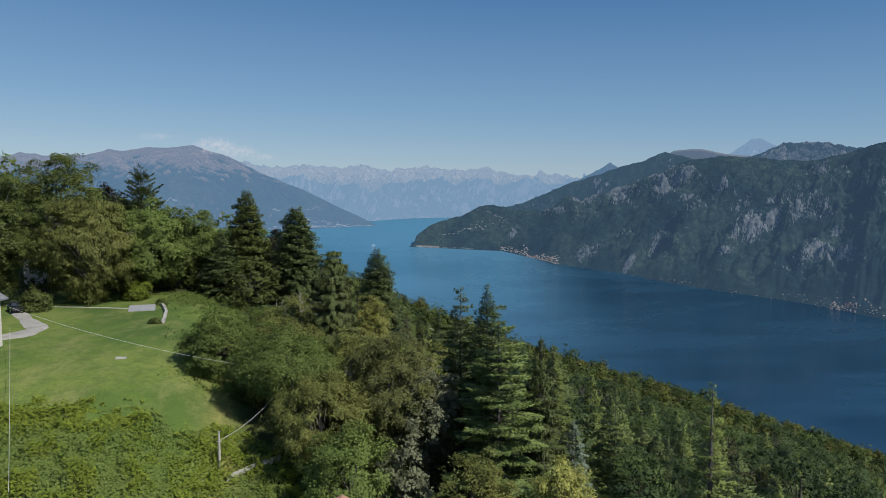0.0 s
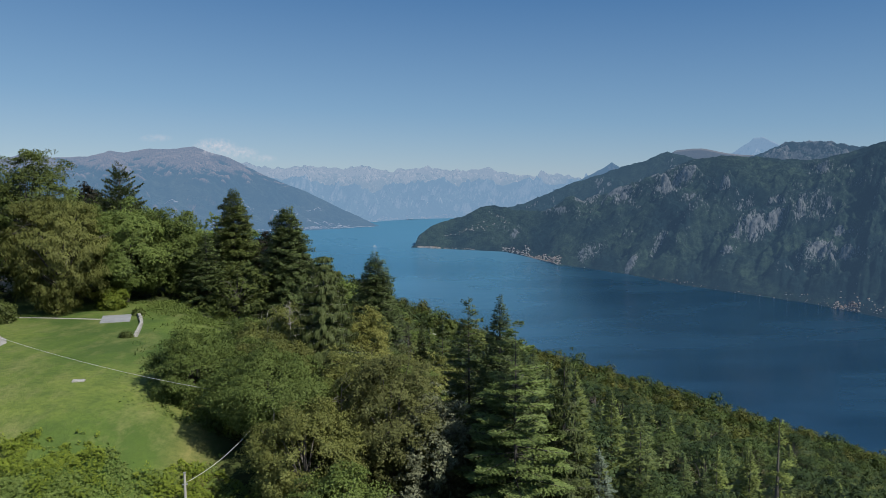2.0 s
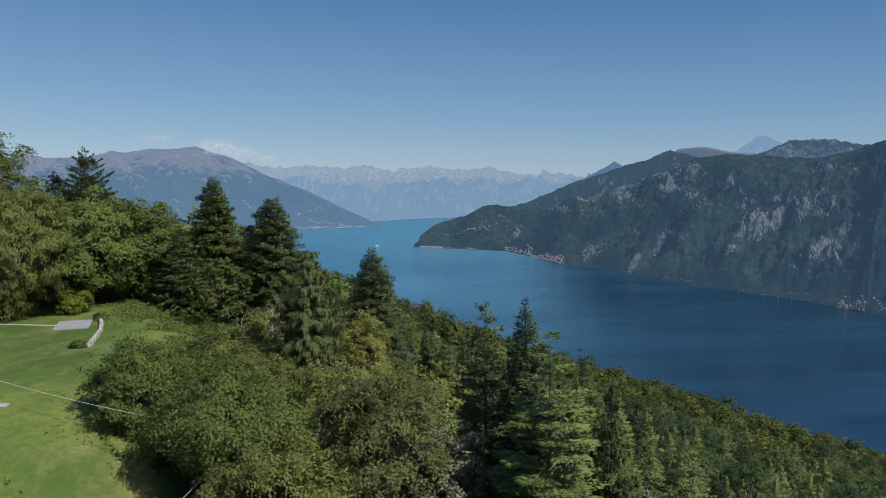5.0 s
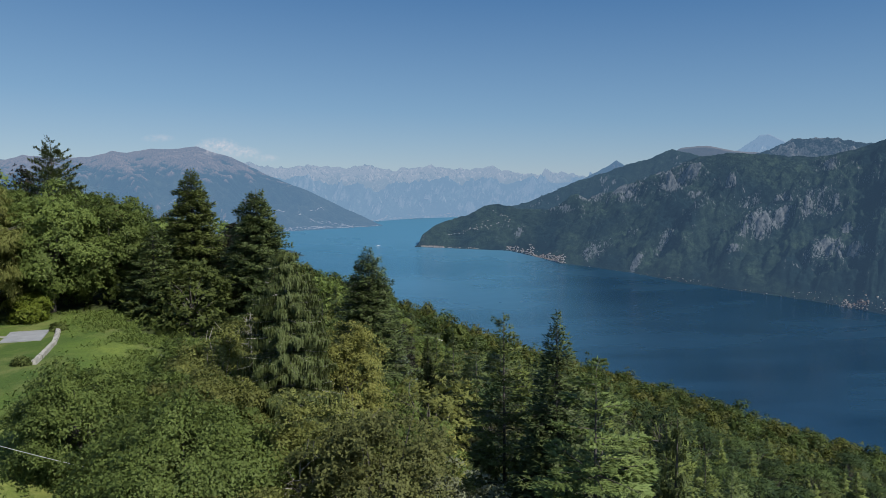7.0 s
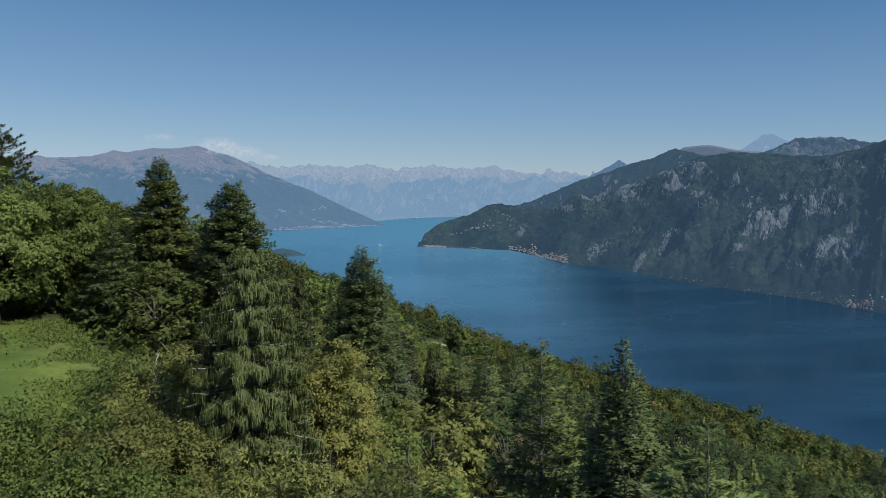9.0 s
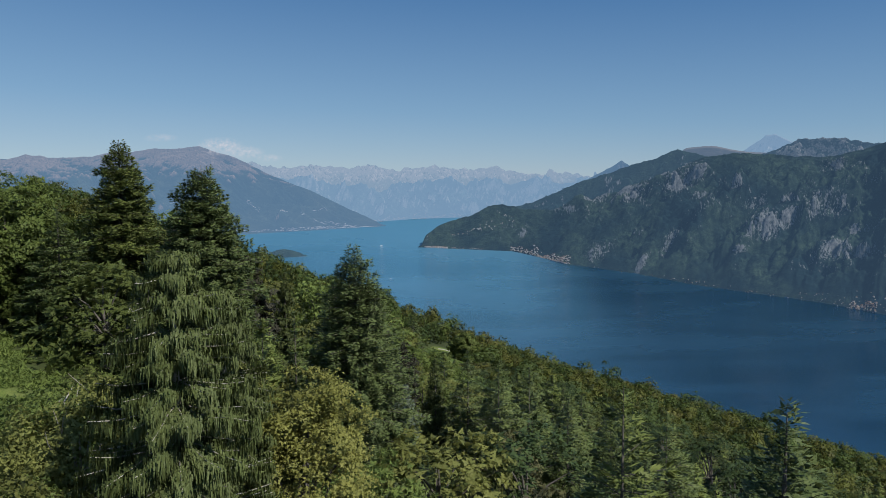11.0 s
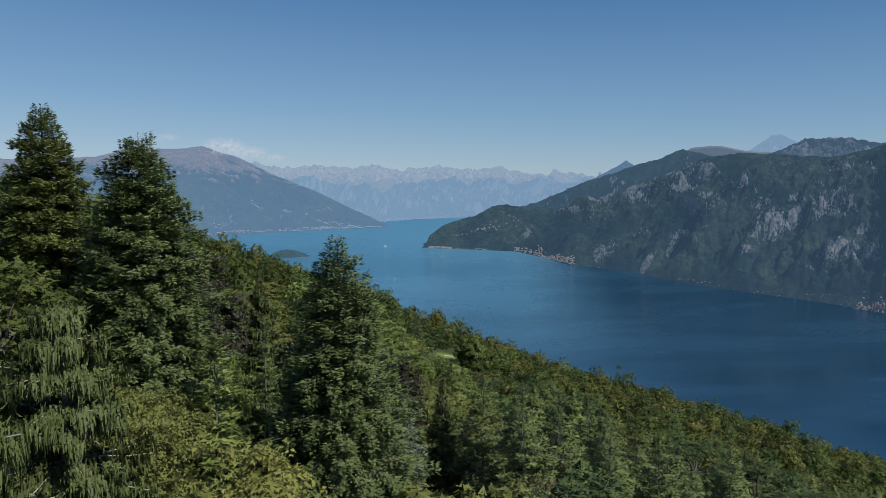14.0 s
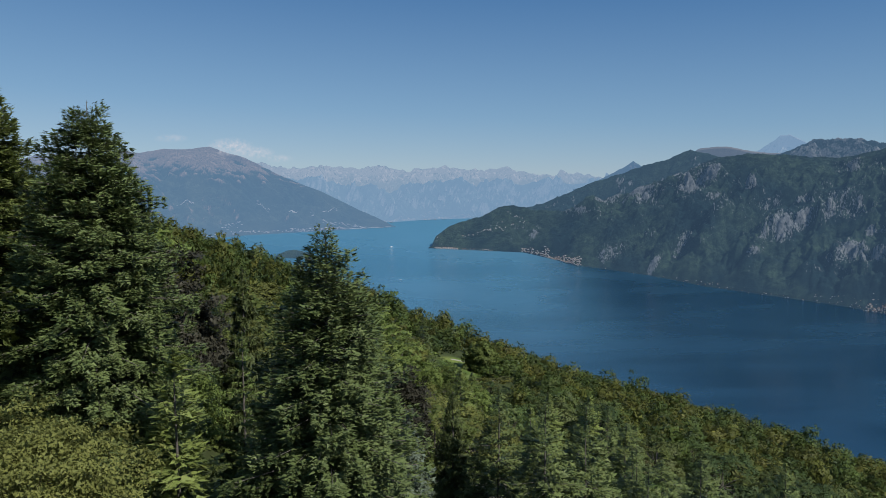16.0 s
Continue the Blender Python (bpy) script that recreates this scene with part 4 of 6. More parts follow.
leafy(-72.5, 157.5, 1.3, 4.6, LEAF_PURPLE, "dark brown-leaved tree behind a tall pine", leaves=9000, leaf=0.36)
leafy(-26.0, 138.0, -12.0, 3.8, LEAF_PURPLE, "dark brown-leaved beech behind a tall fir", twiggy=10)
leafy(-10.0, 157.0, -25.8, 2.8, LEAF_PURPLE, "dark round brown-leaved tree on the slope", leaves=18000)
leafy(-77.0, 300.0, -22.3, 5.4, LEAF_DARK, "tall rounded tree beside a far clearing", leaves=9000, leaf=0.55, lumps=90, ball=0.8)
leafy(-92.0, 305.0, -22.0, 3.4, LEAF_DARK, "small round tree at a far clearing's edge", leaves=5000, leaf=0.5, lumps=60, ball=0.8)
leafy(1.0, 267.0, gz(1, 267) + 7.5, 4.6, LEAF_DARK, "broad dark tree on a far clearing", leaves=9000, leaf=0.6, lumps=114)
leafy(-51.0, 119.5, -14.9, 2.5, LEAF_BRIGHT, "round bright green shrub on the lawn", "shrub", leaves=9000, lumps=95, low=0.0, leaf=0.26)
leafy(-61.5, 108.5, -15.2, 2.6, LEAF_DARK, "round dark green shrub beside the lawn", "shrub", leaves=6000, lumps=76, low=0.0, leaf=0.3)
leafy(-39.4, 98.4, gz(-39.4, 98.4) + 0.75, 0.65, LEAF_DARK, "small dark shrub at the end of a stone kerb", "shrub", leaves=3500, lumps=57, low=0.0, leaf=0.15)
leafy(-44.6, 114.2, gz(-44.6, 114.2) + 0.75, 0.8, LEAF_DARK, "small dark shrub at the far end of a stone kerb", "shrub", leaves=3000, lumps=57, low=0.0, leaf=0.15)


def bare_tree(x, y, top, label):
    """A dead tree: pale forking limbs without leaves."""
    root = tagged(new("dead_tree"), label, "tree")
    h = top - gz(x, y) + 0.3
    V, F = tube([(0, 0, 0), (0.1, 0, h * 0.4), (-0.1, 0.1, h * 0.75), (0, 0, h * 0.95)], [0.16, 0.13, 0.08, 0.03], 7)
    array_part("trunk", V, F, PALE_BARK, root, True)
    for i in range(16):
        z = h * rng.uniform(0.66, 0.95)
        a = rng.uniform(0, 2 * math.pi)
        d = np.array([math.cos(a), math.sin(a), rng.uniform(0.2, 0.9)]) * rng.uniform(0.5, 1.4)
        p0, p1 = np.array([0, 0, z]), np.array([0, 0, z]) + d * 0.5 + rng.normal(0, 0.1, 3)
        p2 = p0 + d + rng.normal(0, 0.2, 3)
        limb = [tube([p0, p1, p2], [0.034, 0.024, 0.009], 5)]
        for _ in range(3):
            e = d * 0.3 + rng.normal(0, 0.26, 3)
            limb.append(tube([p1, p1 + e * 0.6, p1 + e + rng.normal(0, 0.08, 3)], [0.024, 0.018, 0.007], 5))
        V, F = join(limb)
        array_part("limb", V, F, PALE_BARK, root, True)
    root.matrix_basis = pose(x, y, gz(x, y) - 0.3)


bare_tree(-9.4, 72.6, -16.9, "pale dead tree with bare forked twigs in the wood")
bare_tree(-20.6, 104.5, -14.6, "grey dead tree with bare twigs below the firs")


# ---- fill of the near wood: prototypes, then copies ----
class Kind:
    def __init__(self, name, mat, label, height, radius, arrays, bark=BARK):
        self.root = tree(name, arrays, mat, bark, label, "tree", "trees of the near wood")
        self.height, self.radius, self.used = height, radius, False


def con(h, r, **kw):
    args = dict(tiers=int(h * 1.9), per_tier=9, twigs=6200, power=0.85, twig=0.55, wide=0.14, thick=0.25, limbs=2.2, stem=0.009, fan=0.3)
    args.update(kw)
    return conifer_arrays(rng, h, r, **args)


def brd(h, r, **kw):
    args = dict(lumps=150, leaves=6600, leaf=0.32, fan=0.5)
    args.update(kw)
    return broadleaf_arrays(rng, h, r, **args)


CED = dict(top_lift=0.25, rise=0.16, sag=-0.26, gaps=0.05, twig=0.46, wide=0.12, power=0.82, fan=0.42, thick=0.16, droop=0.2, per_tier=9, limbs=2.4)
KINDS = {
    "fir": Kind("fir_tree", FIR, "dark green fir in the near wood", 15, 3.8, con(15, 3.8)),
    "warm": Kind("fir_tree", FIR_WARM, "yellow-green spruce in the near wood", 14, 3.6, con(14, 3.6, gaps=0.1)),
    "cedar": Kind("cedar_tree", CEDAR, "pale green cedar with layered boughs on the slope", 14, 5.2, con(14, 5.4, tiers=20, twigs=9500, **CED)),
    "cedar2": Kind("cedar_tree", CEDAR, "slender pale green cedar on the slope", 15, 4.2, con(15, 4.8, tiers=22, twigs=8500, **CED)),
    "weep": Kind("weeping_spruce", SPRUCE, "spruce with hanging branchlets in the near wood", 15, 4.0, con(15, 4.0, hang=0.6, gaps=0.1, wide=0.08, twig=0.6, twigs=6000)),
    "green": Kind("broadleaf_tree", LEAF_GREEN, "green broadleaf tree in the near wood", 11, 4.6, brd(11, 4.6)),
    "green2": Kind("broadleaf_tree", LEAF_GREEN, "spreading green broadleaf tree on the slope", 10, 5.2, brd(10, 5.2)),
    "olive": Kind("broadleaf_tree", LEAF_OLIVE, "olive green broadleaf tree on the slope", 11, 4.8, brd(11, 4.8)),
    "dark": Kind("broadleaf_tree", LEAF_DARK, "dark green broadleaf tree in the near wood", 12, 4.8, brd(12, 4.8)),
    "brown": Kind("broadleaf_tree", LEAF_BROWN, "broadleaf tree turning brown on the slope", 10, 4.4, brd(10, 4.4, twiggy=6)),
    "yellow": Kind("broadleaf_tree", LEAF_YELLOW, "broadleaf tree turning yellow in the near wood", 9, 4.0, brd(9, 4.0)),
}
# the same kinds with larger sprays, for the trees farther down the slope
FAR_CON = dict(tiers=22, per_tier=6, twigs=2600, twig=0.85, wide=0.2, limbs=2.8)
FAR_CED = {**CED, "tiers": 18, "twigs": 5200, "twig": 0.58, "wide": 0.17, "power": 0.75}
FAR_BRD = dict(lumps=90, leaves=3200, leaf=0.48, fan=0.6)
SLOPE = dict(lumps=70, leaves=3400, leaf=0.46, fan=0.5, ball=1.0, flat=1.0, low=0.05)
for name, k in (("fir", Kind("fir_tree", FIR, "dark green fir farther down the slope", 15, 3.8, con(15, 3.8, **FAR_CON))),
                ("warm", Kind("fir_tree", FIR_WARM, "yellow-green spruce farther down the slope", 14, 3.6, con(14, 3.6, **FAR_CON))),
                ("cedar", Kind("cedar_tree", CEDAR, "pale green cedar farther down the slope", 14, 5.2, con(14, 5.2, **FAR_CED))),
                ("green", Kind("broadleaf_tree", LEAF_GREEN, "green broadleaf tree farther down the slope", 11, 4.8, brd(11, 4.8, **FAR_BRD))),
                ("olive", Kind("broadleaf_tree", LEAF_OLIVE, "olive broadleaf tree farther down the slope", 11, 4.8, brd(11, 4.8, **FAR_BRD))),
                ("dark", Kind("broadleaf_tree", LEAF_DARK, "dark broadleaf tree farther down the slope", 12, 4.8, brd(12, 4.8, **FAR_BRD))),
                ("brown", Kind("broadleaf_tree", LEAF_BROWN, "browning broadleaf tree farther down the slope", 10, 4.4, brd(10, 4.4, **FAR_BRD)))):
    KINDS["far_" + name] = k
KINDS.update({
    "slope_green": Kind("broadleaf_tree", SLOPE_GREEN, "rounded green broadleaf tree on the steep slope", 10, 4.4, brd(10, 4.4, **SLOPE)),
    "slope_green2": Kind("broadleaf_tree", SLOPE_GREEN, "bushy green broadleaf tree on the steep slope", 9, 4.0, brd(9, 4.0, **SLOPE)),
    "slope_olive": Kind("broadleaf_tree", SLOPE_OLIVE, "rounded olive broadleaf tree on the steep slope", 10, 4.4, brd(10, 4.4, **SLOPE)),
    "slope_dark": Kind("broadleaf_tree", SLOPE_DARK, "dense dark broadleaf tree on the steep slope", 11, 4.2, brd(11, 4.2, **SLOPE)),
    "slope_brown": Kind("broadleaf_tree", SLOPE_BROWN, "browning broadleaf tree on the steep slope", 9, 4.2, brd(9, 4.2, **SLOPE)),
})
STANDS = [(o.matrix_basis.translation.x, o.matrix_basis.translation.y, 4.2 if "tree" in o.name or "spruce" in o.name else 1.5)
          for o in scene.objects if o.parent is None and o.type == "EMPTY" and o.matrix_basis.translation.length > 1]

STANDS += [(-12.5, 112.5, 5.0), (-17.0, 132.0, 4.0), (-7.0, 137.0, 4.5), (-5.0, 128.0, 4.0)]


def put(kind, x, y, height=None, top=None, wide=None):
    k = KINDS[kind]
    z = gz(x, y) - 0.3
    h = top - z if top is not None else (height or k.height)
    f = h / k.height
    m = pose(x, y, z, 0, 0, rng.uniform(0, 360)) @ Matrix.Diagonal((wide or f ** 0.8, wide or f ** 0.8, f, 1))
    if not k.used:
        k.root.matrix_basis, k.used = m, True
        return k.root
    return copy_thing(k.root, m)


def free(x, y, room):
    return all((x - a) ** 2 + (y - b) ** 2 > (0.84 * (room + c)) ** 2 for a, b, c in STANDS)


def near_wood():
    # trees told apart on the way
    for kind, x, y, top in (("cedar", 2.6, 141, -25), ("cedar2", -0.8, 147, -25), ("cedar", 2.7, 150.5, -31.5), ("cedar", 6.5, 145, -28.5), ("cedar2", 12, 150, -32), ("cedar2", 17.5, 190, -41), ("cedar2", 16.2, 145, -31.2), ("cedar", 9, 164, -36), ("cedar2", 14, 160, -36), ("cedar", 20.5, 156, -37), ("cedar", 4.5, 161, -33.5), ("cedar", 22, 142, -33), ("cedar", 10, 138, -30.5), ("cedar2", 24, 99, -28.5), ("warm", 12.4, 80.5, -18),
                            ("warm", 22.6, 109, -30), ("warm", -31, 164, -22), ("fir", -12, 232, -33.5), ("fir", -16, 236, -36), ("fir", 14, 88, -24)):
        put(kind, x, y, top=top)
        STANDS.append((x, y, KINDS[kind].radius * 0.9))
    tries = planted = 0
    while tries < 6500 and planted < 420:
        tries += 1
        y = 46 + 190 * rng.random() ** 0.8
        x = rng.uniform(-0.62, 0.62) * y + rng.uniform(-8, 8)
        if x < -84 or (x < -48 and y > 150) or lawn_mask(x, y) > 0.02 or (y > 80 and lawn_mask(x - 4.0, y - 1.0) > 0.02) or (y < 70 and x < -13):
            continue
        if y < 70 and abs(x) < 9 and y < 58:
            continue
        u = rng.random()
        if x > 3 and 125 < y < 205 and x < 42:
            kind = "cedar" if u < 0.45 else "cedar2" if u < 0.68 else "fir" if u < 0.76 else "green" if u < 0.88 else "warm" if u < 0.97 else "brown"
        elif x > 5 and y < 125:
            kind = "warm" if u < 0.16 else "cedar2" if u < 0.27 else "fir" if u < 0.40 else "olive" if u < 0.58 else "green" if u < 0.80 else "dark" if u < 0.90 else "green2" if u < 0.96 else "yellow"
        elif x < -34:
            kind = "green" if u < 0.4 else "dark" if u < 0.48 else "green2" if u < 0.72 else "olive" if u < 0.95 else "fir"
        elif y < 118:
            kind = "olive" if u < 0.3 else "green" if u < 0.55 else "green2" if u < 0.75 else "brown" if u < 0.88 else "yellow"
        else:
            kind = "green" if u < 0.32 else "olive" if u < 0.6 else "warm" if u < 0.68 else "fir" if u < 0.72 else "dark" if u < 0.86 else "brown" if u < 0.90 else "weep"
        # trees beyond x = 0 take the darkened leaf copies
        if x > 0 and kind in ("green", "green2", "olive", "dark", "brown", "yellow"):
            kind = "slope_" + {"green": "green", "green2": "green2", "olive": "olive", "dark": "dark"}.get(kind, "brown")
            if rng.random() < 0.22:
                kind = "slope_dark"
        elif y > 116:
            kind = "far_" + {"cedar2": "cedar", "green2": "green", "weep": "warm", "yellow": "olive"}.get(kind, kind)
        k = KINDS[kind]
        f = rng.uniform(0.5, 0.9) if x > 26 else rng.uniform(0.85, 1.15)
        if x < -34 and y > 116 and "broadleaf" in k.root.name:
            f = rng.uniform(1.15, 1.5)
        if y > 200 and abs(x + 4) < 11:
            f = rng.uniform(0.3, 0.42)
        wide, tall = f ** 0.8, f
        if "broadleaf" in k.root.name:
            if x > 18:
                f = rng.uniform(0.6, 1.2)
            wide, tall = f, f * rng.uniform(0.8, 1.1)
        if -60 < x < -16 and y > 138 and "broadleaf" in k.root.name:
            tall *= 0.85
        if x > -12 and y > 145:
            tall *= 0.85
        if y > 200 and abs(x + 4) < 11:
            tall = 0.35
        room = k.radius * wide
        if not free(x, y, room):
            continue
        STANDS.append((x, y, room))
        planted += 1
        put(kind, x, y, k.height * tall, None, wide)


near_wood()
for k in KINDS.values():
    if not k.used:
        for o in (*k.root.children_recursive, k.root):
            bpy.data.objects.remove(o)


def crown_template(n):
    """One far crown, one unit wide and high, of leaf sprays on uneven lumps."""
    lumps = 11
    C = unit(rng.normal(0, 1, (lumps, 3))) * rng.uniform(0.2, 0.72, (lumps, 1))
    S = rng.uniform(0.22, 0.48, lumps)
    pick = rng.choice(lumps, n, p=S ** 2 / np.sum(S ** 2))
    d = unit(rng.normal(0, 1, (n, 3)) + UP * 0.35)
    P = C[pick] + d * (S[pick] * rng.uniform(0.4, 1.1, n) ** 0.5)[:, None]
    N = unit(d + UP * 0.4 + rng.normal(0, 0.5, d.shape))
    D = unit(np.cross(N, rng.normal(0, 1, d.shape)))
    l = rng.uniform(0.13, 0.28, n)
    soft = unit(d * 0.5 + unit(P) * 0.9 + UP * 0.2 + rng.normal(0, 0.14, d.shape))
    V, F, M = sprays(P - D * l[:, None] * 0.4, D, N, l, l * 0.42, soft)
    return V, M


def far_wood():
    for y0, y1, n, tries in ((222, 330, 300, 5200), (330, 425, 190, 7000)):
        temps = [crown_template(n) for _ in range(12)]
        V, M, T = [], [], []
        S = np.zeros((0, 3))
        for _ in range(tries):
            y = rng.uniform(y0, y1)
            x = rng.uniform(-0.5, 0.64) * y + 5
            if any(((x - mx) / ax) ** 2 + ((y - my) / ay) ** 2 < 1 for mx, my, ax, ay in CLEARINGS):
                continue
            r = rng.uniform(2.6, 6.4) * rng.uniform(0.75, 1.1)
            if len(S) and np.any((S[:, 0] - x) ** 2 + (S[:, 1] - y) ** 2 < (0.66 * (S[:, 2] + r)) ** 2):
                continue
            S = np.vstack([S, [[x, y, r]]])
            z = gz(x, y)
            h = r * rng.uniform(1.3, 2.0) + 1.5
            if rng.random() < 0.05:
                h *= 1.4
            if x > -10:
                h *= 0.88
            if -90 < x < -24 and y < 310:
                h = min(h + 3.5, 14.0)
            if abs(x + 4) < 10 and y < 250:
                h = min(h, 3.5)
            a = rng.uniform(0, 2 * math.pi)
            c, s = math.cos(a), math.sin(a)
            t, m = temps[rng.integers(12)]
            V.append(np.stack([(t[:, 0] * c - t[:, 1] * s) * r + x, (t[:, 0] * s + t[:, 1] * c) * r + y, t[:, 2] * h * 0.5 + h * 0.48 + z - 0.5], -1))
            M.append(np.stack([m[:, 0] * c - m[:, 1] * s, m[:, 0] * s + m[:, 1] * c, m[:, 2]], -1))
            hue, v = rng.random(), rng.uniform(0.7, 1.3)
            tint = (0.9, 1.05, 0.8) if hue < 0.42 else (1.2, 1.1, 0.75) if hue < 0.8 else (0.62, 0.78, 0.7) if hue < 0.92 else (1.45, 1.2, 0.85)
            T.append(np.tile([tint[0] * v, tint[1] * v, tint[2] * v, 1.0], (len(t), 1)))
        V = np.concatenate(V)
        ob = foliage("woodland", (V, np.arange(len(V)).reshape(-1, 3), np.concatenate(M)), FOREST)
        set_attr(ob, "tint", np.concatenate(T), "FLOAT_COLOR")
        tagged(ob, "mixed green and olive woodland covering the far hillside", "woodland", kind="stuff")


far_wood()


def undergrowth():
    """Low leafy growth between the stems of the near wood."""
    n = 60000
    y = rng.uniform(52, 240, n)
    x = rng.uniform(-0.62, 0.64, n) * y
    keep = (lawn_mask(x, y) < 0.05) & ~((y < 73) & (x < -12))
    x, y = x[keep], y[keep]
    n = len(x)
    P = np.stack([x, y, ground(x, y) + rng.uniform(0.0, 1.6, n) ** 1.5], -1)
    N = unit(UP + rng.normal(0, 0.6, (n, 3)))
    D = unit(np.cross(N, rng.normal(0, 1, (n, 3))))
    l = rng.uniform(0.5, 1.0, n)
    ob = foliage("undergrowth", sprays(P, D, N, l, l * 0.4, unit(UP + N * 0.6)), LEAF_DARK)
    tagged(ob, "dark low undergrowth on the floor of the wood", "undergrowth", kind="stuff")


undergrowth()


def scrub():
    """Tangled shrubs on the bank below the meadow, in two greens."""
    n = 170000
    x, y = rng.uniform(-52, -9, n), rng.uniform(44, 74, n)
    lump = np.array([noise.fractal(Vector((a * 0.42, b * 0.42, 2.0)), 0.7, 2.1, 4) for a, b in zip(x, y)])
    shade = np.array([noise.fractal(Vector((a * 0.16, b * 0.16, 9.0)), 0.8, 2.1, 3) for a, b in zip(x, y)])
    top = 67.0 + 2.6 * lump - 0.006 * (x + 30) ** 2 * (x > -30)
    top = top + np.clip((x + 25) * 0.7, 0, 4.0)
    keep = y < top
    x, y, lump, shade = x[keep], y[keep], lump[keep], shade[keep]
    n = len(x)
    z = ground(x, y) + np.maximum(0.1, (0.42 + 1.6 * lump) * np.clip((top[keep] - y) / 3.0, 0.25, 1.0)) * rng.uniform(0.3, 1.1, n)
    P = np.stack([x, y, z], -1)
    N = unit(np.array([0.1, -0.2, 1.0]) + rng.normal(0, 0.55, (n, 3)))
    D = unit(np.cross(N, rng.normal(0, 1, (n, 3))))
    l = rng.uniform(0.10, 0.28, n)
    bright = shade + 0.9 * lump + 0.16 * rng.normal(0, 1, n) > 0.02
    # a ragged outer edge
    inside = (y > 46.5 + 6 * shade + 2 * lump) & (x > -49 + 7 * shade + 2 * lump)
    for pick, mat, label in ((bright & inside, LEAF_BRIGHT, "tangled bright yellow-green shrubs on the bank"), (~bright & inside, LEAF_GREEN, "tangled darker green shrubs on the bank")):
        tagged(foliage("shrubbery", sprays(P[pick], D[pick], N[pick], l[pick] * 1.2, l[pick] * 0.45, unit(np.array([0.1, -0.2, 1.0]) + 0.45 * N[pick])), mat), label, "shrubs", kind="stuff")


scrub()


def bank_growth():
    """Rough grass and low herbs where the meadow tips over into the wood."""
    n = 52000
    y = rng.uniform(74, 124, n)
    off = rng.normal(1.0, 3.4, n)
    x = lawn_edge(y) + off
    thick = np.array([noise.fractal(Vector((a * 0.3, b * 0.3, 5.0)), 0.8, 2.1, 3) for a, b in zip(x, y)])
    keep = (thick > -0.25 - 0.05 * off) & (off > -9)
    x, y, thick = x[keep], y[keep], thick[keep]
    n = len(x)
    P = np.stack([x, y, ground(x, y) + rng.uniform(0.0, 0.25, n) + np.clip(thick, 0, 1) * rng.uniform(0, 0.6, n)], -1)
    N = unit(UP + rng.normal(0, 0.6, (n, 3)))
    D = unit(np.cross(N, rng.normal(0, 1, (n, 3))) + UP * 0.5)
    N = unit(N - D * np.sum(N * D, 1)[:, None])
    l = rng.uniform(0.14, 0.34, n)
    ob = foliage("rough_grass", sprays(P, D, N, l, l * 0.3, unit(UP + N * 0.5)), LEAF_GREEN)
    tagged(ob, "rough green grass and herbs on the meadow's bank", "grass", kind="stuff")


bank_growth()


# ---- things on the meadow and round it ----
STONE = surface("pale_stone", [(0.3, (0.18, 0.175, 0.155)), (0.7, (0.36, 0.345, 0.315))], 0.9, 0.9, 0.5, 9)
PLASTER_WALL = surface("rough_white_wall", [(0.3, (0.28, 0.265, 0.235)), (0.7, (0.46, 0.44, 0.40))], 0.5, 0.9, 0.3, 8)
SLATE = surface("grey_roof_slate", [(0.3, (0.07, 0.07, 0.075)), (0.7, (0.15, 0.15, 0.155))], 1.2, 0.7, 0.4, 12)
TERRACOTTA = surface("terracotta_tiles", [(0.3, (0.17, 0.085, 0.055)), (0.7, (0.29, 0.16, 0.11))], 1.2, 0.85, 0.5, 10)
CONCRETE = surface("grey_concrete", [(0.3, (0.15, 0.155, 0.16)), (0.7, (0.24, 0.245, 0.25))], 0.8, 0.9, 0.2, 10)
GRAVEL = surface("pale_gravel", [(0.3, (0.15, 0.142, 0.124)), (0.7, (0.28, 0.268, 0.24))], 0.6, 0.95, 0.6, 14)
POLE_WOOD = surface("weathered_pole", [(0.3, (0.20, 0.19, 0.17)), (0.7, (0.38, 0.36, 0.33))], 2.0, 0.85, 0.4, 16, stretch=(1, 1, 0.15))
CABLE = surface("grey_cable", [(0.3, (0.35, 0.35, 0.34)), (0.7, (0.5, 0.5, 0.49))], 3.0, 0.6, 0.1)
CAR_PAINT = surface("dark_car_paint", [(0.3, (0.012, 0.013, 0.017)), (0.7, (0.02, 0.021, 0.026))], 2.0, 0.2, 0.02, spec=0.6)
DARK_GLASS = surface("dark_window_glass", [(0.3, (0.015, 0.018, 0.022)), (0.7, (0.03, 0.034, 0.04))], 2.0, 0.08, 0.0, spec=0.6)
RUBBER = surface("black_rubber", [(0.3, (0.012, 0.012, 0.012)), (0.7, (0.025, 0.025, 0.025))], 4.0, 0.8, 0.1)
STEEL = surface("dull_steel", [(0.3, (0.35, 0.35, 0.36)), (0.7, (0.5, 0.5, 0.51))], 4.0, 0.4, 0.1, metal=0.8)
TIMBER = surface("brown_timber", [(0.3, (0.09, 0.075, 0.06)), (0.7, (0.17, 0.14, 0.115))], 1.5, 0.8, 0.3, 12)
OCHRE_WALL = surface("ochre_wall", [(0.3, (0.18, 0.172, 0.16)), (0.7, (0.27, 0.258, 0.24))], 0.4, 0.9, 0.2, 6)
VILLAGE_WALL = surface("village_walls", [(0.3, (0.25, 0.255, 0.265)), (0.7, (0.37, 0.375, 0.385))], 0.1, 0.9, 0.1, 1.0)
VILLAGE_ROOF = surface("village_roof_tiles", [(0.3, (0.11, 0.085, 0.075)), (0.7, (0.19, 0.145, 0.125))], 0.2, 0.85, 0.2, 2.0)
